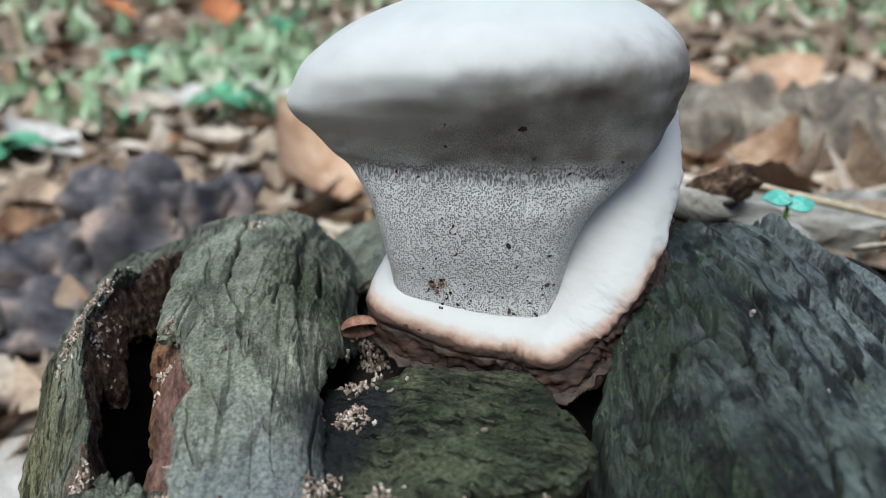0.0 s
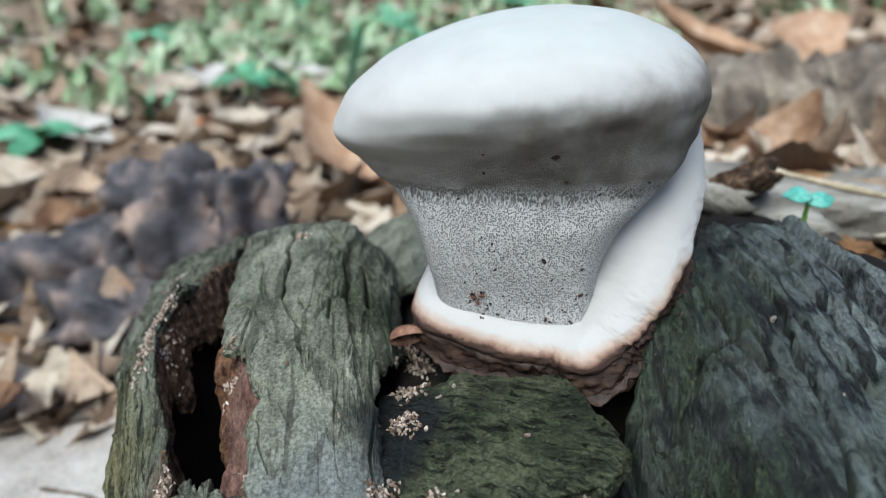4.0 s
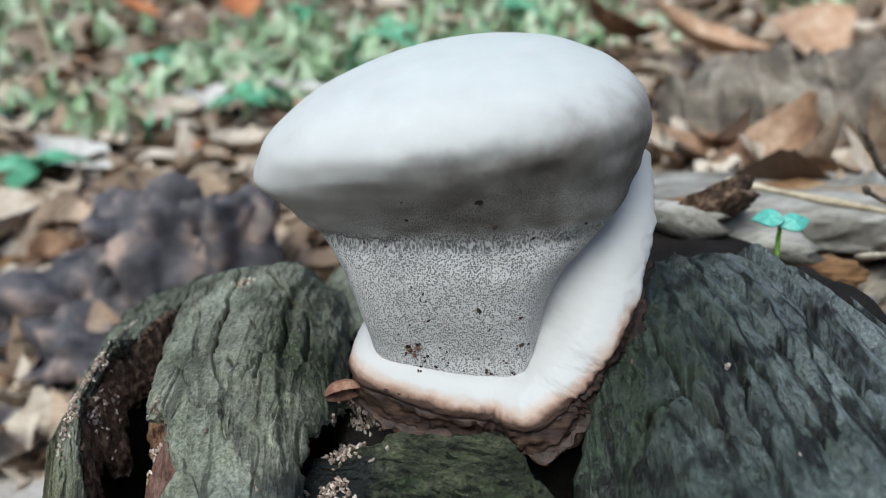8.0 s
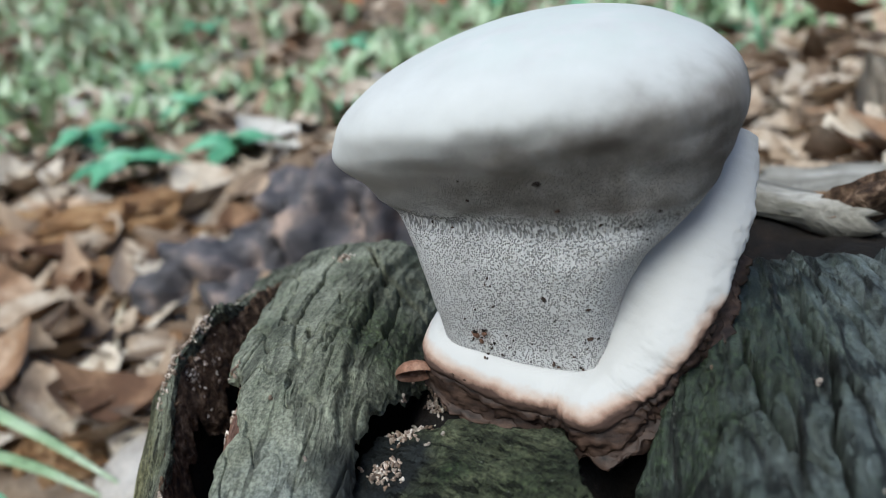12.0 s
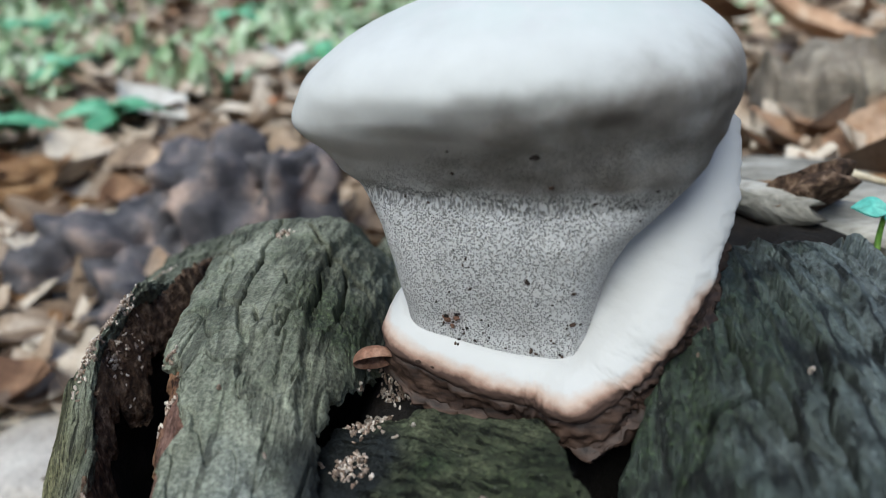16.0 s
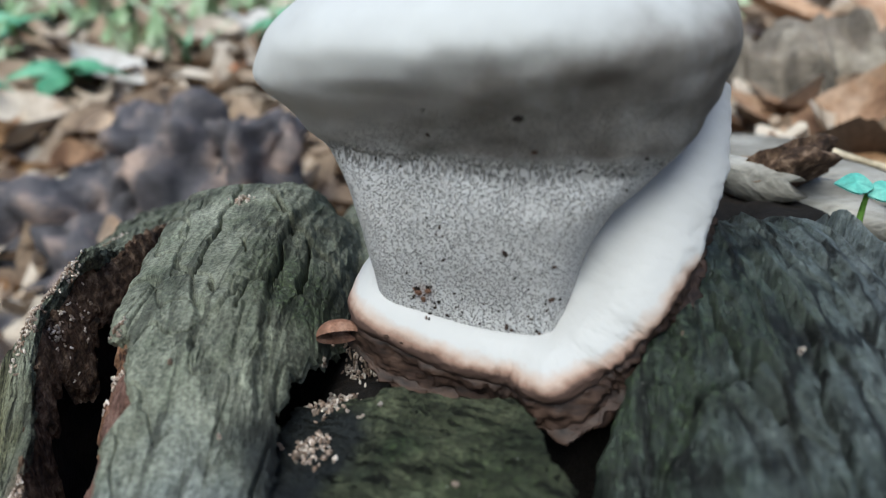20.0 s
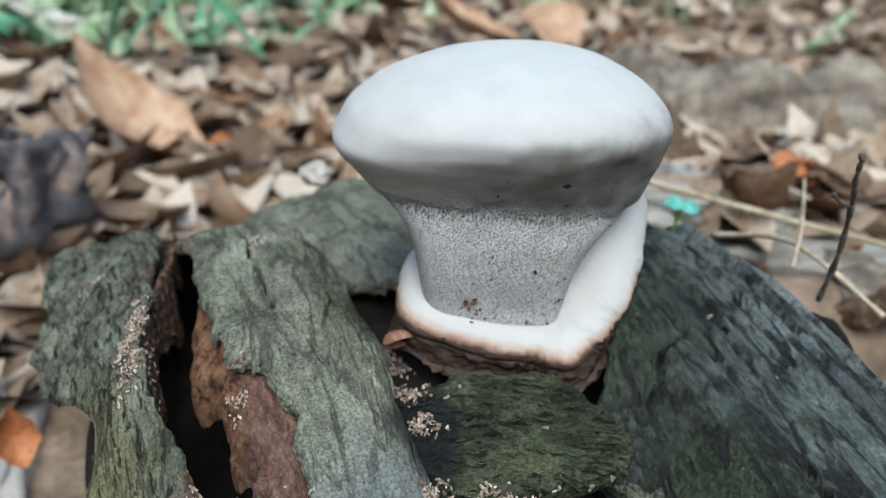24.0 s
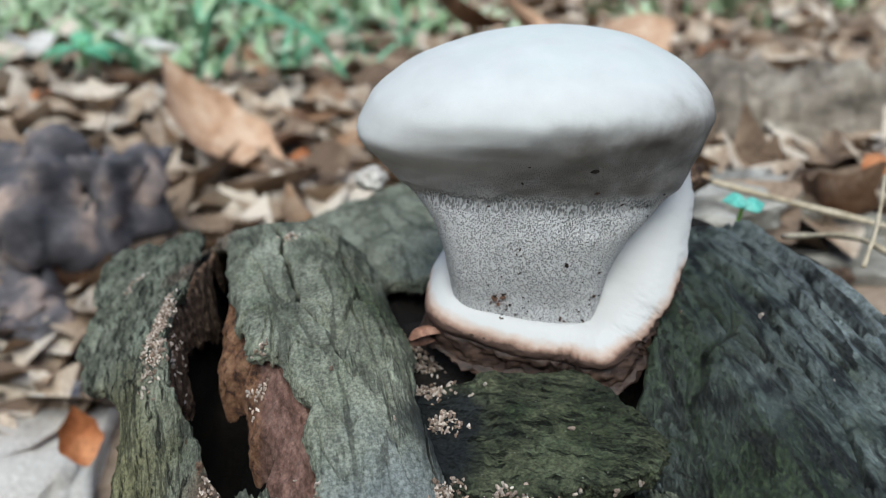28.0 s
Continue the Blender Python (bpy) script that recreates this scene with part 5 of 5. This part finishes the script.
# a dry yellow stalk standing in the grass
for sx, sy, lean in ((-0.707, 1.387, 0.012), (-1.531, 2.051, -0.02)):
    z = float(ground_height(np.array(sx), np.array(sy)))
    ob = tube("dry_stalk", curve_through([(sx, sy, z - 0.01), (sx - lean * 0.4, sy, z + 0.07), (sx - lean, sy, z + 0.17)], 16), np.linspace(0.009, 0.005, 16), M_straw, sides=9, flat_z=0.5)
    tagged(ob, "dry yellow stalk standing in the grass", "stalk")

# the sea-green seedling behind the log's crest
seedling = empty("seedling", (0.0795, 0.1765, 0.126))
tagged(seedling, "tiny seedling with two sea-green seed leaves", "seedling")
stem_of(seedling, curve_through([(0.0795, 0.1770, 0.1240), (0.0790, 0.1762, 0.1320), (0.0790, 0.1752, 0.1378)], 12), np.linspace(0.0007, 0.0005, 12), M_stalk)
for dx, dz, a in ((-0.0030, 0.0008, 1.45), (0.0030, -0.0006, -1.35)):
    ob = thick_leaf("seed_leaf", 0.0070, 0.0050, -0.3, -0.1, M_seedling)
    ob.matrix_world = Matrix.Translation((0.0790 + dx, 0.1745, 0.1384 + dz)) @ Euler((0.55, 0.0, 0.0)).to_matrix().to_4x4() @ Euler((0, 0, a)).to_matrix().to_4x4()
    ob.parent = seedling
    ob.matrix_parent_inverse = seedling.matrix_basis.inverted()

# a thin twig that leans over the log
twig = empty("twig", (0.088, 0.126, 0.134))
tagged(twig, "thin grey-brown twig with buds leaning over the log", "twig")
line = curve_through([(0.0880, 0.1270, 0.1330), (0.0800, 0.1185, 0.1490), (0.0705, 0.1105, 0.1645), (0.0640, 0.1055, 0.1715), (0.0590, 0.1012, 0.1778)], 40)
stem_of(twig, line, np.linspace(0.0007, 0.00042, 40) * (1 + 0.25 * np.sin(np.arange(40) * 1.1)), M_twig)
stem_of(twig, curve_through([(0.0705, 0.1105, 0.1645), (0.0672, 0.1100, 0.1655), (0.0645, 0.1098, 0.1672)], 10), np.linspace(0.0004, 0.0003, 10), M_twig, "side_shoot")
for bx, by, bz in ((0.0590, 0.1012, 0.1780), (0.0645, 0.1098, 0.1673)):
    piece("bud", lump_mesh("bud", int(bz * 1e4), M_twig, 1.6, 0.3), twig, (bx, by, bz), 0.0006)

# dry stems that lie about
for path, r, text in (([(0.104, 0.190, 0.121), (0.107, 0.166, 0.131), (0.109, 0.150, 0.131), (0.112, 0.128, 0.126)], 0.0008, "dry pale stem lying across the log"),
                      ([(0.090, 0.140, 0.135), (0.104, 0.155, 0.139), (0.128, 0.184, 0.142)], 0.0005, "dry pale stem leaning behind the log"),
                      ([(0.085, 0.235, 0.128), (0.115, 0.225, 0.122), (0.165, 0.215, 0.112), (0.23, 0.20, 0.10)], 0.0011, "dry pale stem lying on the litter"),
                      ([(-0.140, 0.196, 0.040), (-0.120, 0.186, 0.045), (-0.103, 0.177, 0.046), (-0.094, 0.176, 0.052), (-0.080, 0.145, 0.070)], 0.0006, "thin bent twig lying against the log"),
                      ([(-0.34, 0.47, 0.0), (-0.28, 0.36, 0.02), (-0.22, 0.27, 0.012)], 0.0018, "dry pale stem lying on the litter")):
    ob = tube("fallen_stalk", curve_through(path, 30), np.full(30, r) * (1 + 0.2 * np.sin(np.arange(30) * 0.9)), M_straw if "pale" in text else M_twig, sides=8)
    tagged(ob, text, "stalk", group="fallen stalks")


# ---- stones, lumps and wood round about ----
def boulder(name, place, size, mat, label, category, seed, rough=0.35, detail=7.0, turn=0.0, square=2.0, subdiv=5):
    bm = bmesh.new()
    bmesh.ops.create_icosphere(bm, subdivisions=subdiv, radius=1.0)
    for v in bm.verts:
        c = v.co.copy()
        c = Vector([math.copysign(abs(k) ** (2 / square), k) for k in c]) if square != 2.0 else c
        n0 = noise.fractal(v.co * 1.3 + Vector((seed * 3.1, 0, 0)), 1.0, 2.0, 3)
        n1 = noise.fractal(v.co * detail + Vector((0, seed * 2.7, 0)), 0.9, 2.1, 4)
        v.co = c * (1 + rough * n0 + rough * 0.22 * n1)
        v.co = Vector((v.co.x * size[0], v.co.y * size[1], v.co.z * size[2]))
    me = bpy.data.meshes.new(name)
    bm.to_mesh(me)
    bm.free()
    me.polygons.foreach_set("use_smooth", np.ones(len(me.polygons), bool))
    me.materials.append(mat)
    ob = new(name, me)
    ob.matrix_world = pose(*place, 0, 0, turn)
    return tagged(ob, label, category) if label else ob


def lumpy_thing(name, base, label, category, mat, pieces, rough=0.62, detail=3.2, square=2.5):
    """A thing made of several grown-together lumps: a body and its knobs."""
    thing = empty(name, base)
    tagged(thing, label, category)
    for k, (place, size, turn, seed) in enumerate(pieces):
        ob = boulder("knob" if k else "body", place, size, mat, "", "", seed, rough, detail, turn, square, 5 if k == 0 else 4)
        ob.parent = thing
        ob.matrix_parent_inverse = thing.matrix_basis.inverted()
    return thing


boulder("stone", (-0.163, 0.268, -0.006), (0.048, 0.058, 0.016), M_stone, "pale flat-topped stone beside the log", "stone", 4, 0.13, 5, 0, 3.4)
BLACK = "knobbly blackened lump of wood on the litter"
lumpy_thing("charred_lump", (-0.165, 0.43, 0.0), BLACK, "charred wood", M_char, [((-0.160, 0.430, 0.040), (0.042, 0.038, 0.040), 20, 9), ((-0.135, 0.425, 0.052), (0.026, 0.024, 0.026), 50, 3), ((-0.182, 0.420, 0.056), (0.024, 0.022, 0.022), 10, 5), ((-0.165, 0.405, 0.020), (0.024, 0.020, 0.022), 70, 6)])
lumpy_thing("charred_lump", (-0.225, 0.40, 0.0), BLACK, "charred wood", M_char, [((-0.222, 0.400, 0.012), (0.050, 0.034, 0.036), -15, 15), ((-0.250, 0.385, 0.016), (0.024, 0.022, 0.022), 20, 17), ((-0.200, 0.375, 0.012), (0.022, 0.018, 0.020), 40, 18), ((-0.272, 0.410, 0.006), (0.024, 0.020, 0.018), 60, 19)])
lumpy_thing("charred_lump", (-0.185, 0.362, 0.0), "blackened lump of wood with a brown broken face", "charred wood", M_char, [((-0.188, 0.366, 0.006), (0.034, 0.026, 0.026), 30, 61), ((-0.160, 0.352, 0.004), (0.020, 0.016, 0.016), 60, 63), ((-0.208, 0.352, 0.002), (0.020, 0.018, 0.015), 15, 66)])
ORANGE = "orange-brown splintered chunk of rotten wood"
for cx, cy, cz, lx, ly, lz, turn, seed in ((-0.400, 0.490, 0.012, 0.090, 0.028, 0.026, 8, 21), (-0.300, 0.345, 0.004, 0.050, 0.026, 0.016, 40, 27), (-0.330, 0.400, 0.000, 0.060, 0.030, 0.020, -10, 29), (-0.262, 0.305, -0.002, 0.046, 0.022, 0.013, 25, 41), (-0.245, 0.262, -0.004, 0.030, 0.020, 0.010, -30, 44), (-0.300, 0.285, -0.003, 0.040, 0.024, 0.012, 65, 47), (-0.262, 0.350, 0.0, 0.050, 0.022, 0.012, -8, 51), (0.068, 0.224, 0.110, 0.020, 0.010, 0.013, -20, 31), (0.092, 0.207, 0.104, 0.018, 0.008, 0.011, -25, 37)):
    lumpy_thing("rotten_chunk", (cx, cy, cz), ORANGE, "rotten wood", M_chip, [((cx, cy, cz), (lx, ly, lz), turn, seed), ((cx + lx * 0.4, cy - ly * 0.6, cz + lz * 0.2), (lx * 0.5, ly * 0.5, lz * 0.6), turn + 12, seed + 1), ((cx - lx * 0.5, cy - ly * 0.4, cz + lz * 0.4), (lx * 0.4, ly * 0.5, lz * 0.5), turn - 16, seed + 2)], 0.6, 6.0, 2.6)
boulder("pale_pebble", (-0.012, 0.262, 0.116), (0.006, 0.005, 0.004), M_stone, "small white pebble behind the log", "pebble", 43, 0.3, 5)
for wx, wy, wz, lx, ly, lz, turn, seed in ((0.125, 0.300, 0.092, 0.080, 0.026, 0.010, -14, 1), (0.190, 0.255, 0.078, 0.070, 0.022, 0.010, -22, 2), (0.100, 0.265, 0.104, 0.045, 0.012, 0.009, -18, 3), (0.160, 0.345, 0.070, 0.090, 0.030, 0.012, -6, 5), (0.235, 0.31, 0.07, 0.07, 0.025, 0.012, -30, 6)):
    ob = boulder("wood_slab", (wx, wy, wz), (lx, ly, lz), M_grey, "weathered grey slab of fallen wood", "wood", 50 + seed, 0.22, 7, turn, 3.5)
    tagged(ob, group="grey wood slabs")
back_log = tube("fallen_log", curve_through([(0.13, 0.475, 0.055), (0.24, 0.470, 0.062), (0.38, 0.44, 0.06), (0.60, 0.40, 0.05)], 220), np.linspace(0.052, 0.066, 220), M_log_far, sides=120, lump=0.45, lump_scale=45, seed=5)
tagged(back_log, "mossy grey fallen log lying in the litter", "log")
# chips of wood and bark strewn over the bank behind the log
rng = random.Random(23)
chips = []
for k in range(5):
    ob = boulder("wood_chip", (0.1 + 0.03 * k, 0.30, 0.10), (0.011 + 0.003 * (k % 3), 0.005 + 0.001 * k, 0.0035), (M_grey, M_chip, M_grey, M_rot, M_log_far)[k], ("grey", "orange-brown", "grey", "dark brown", "mottled grey")[k] + " chip of rotten wood on the bank", "wood chip", 70 + k, 0.45, 5, 20 * k, 2.8, 3)
    tagged(ob, group="wood chips")
    chips.append(ob)
for k in range(130):
    cx, cy = rng.uniform(0.045, 0.36), rng.uniform(0.185, 0.42)
    if cx < 0.10 and cy < 0.20:
        continue
    floor = float(ground_height(np.array(cx), np.array(cy)))
    hit = meet(log_surface, (cx, cy, 0.3), (0, 0, -1))
    if hit:
        floor = max(floor, hit[0].z)
    big = rng.uniform(0.6, 1.5)
    copy_thing(chips[k % 5], Matrix.Translation((cx, cy, floor + 0.003)) @ Euler((rng.gauss(0, 0.3), rng.gauss(0, 0.3), rng.gauss(-0.3, 0.6))).to_matrix().to_4x4() @ Matrix.Diagonal((big, big, big, 1)))
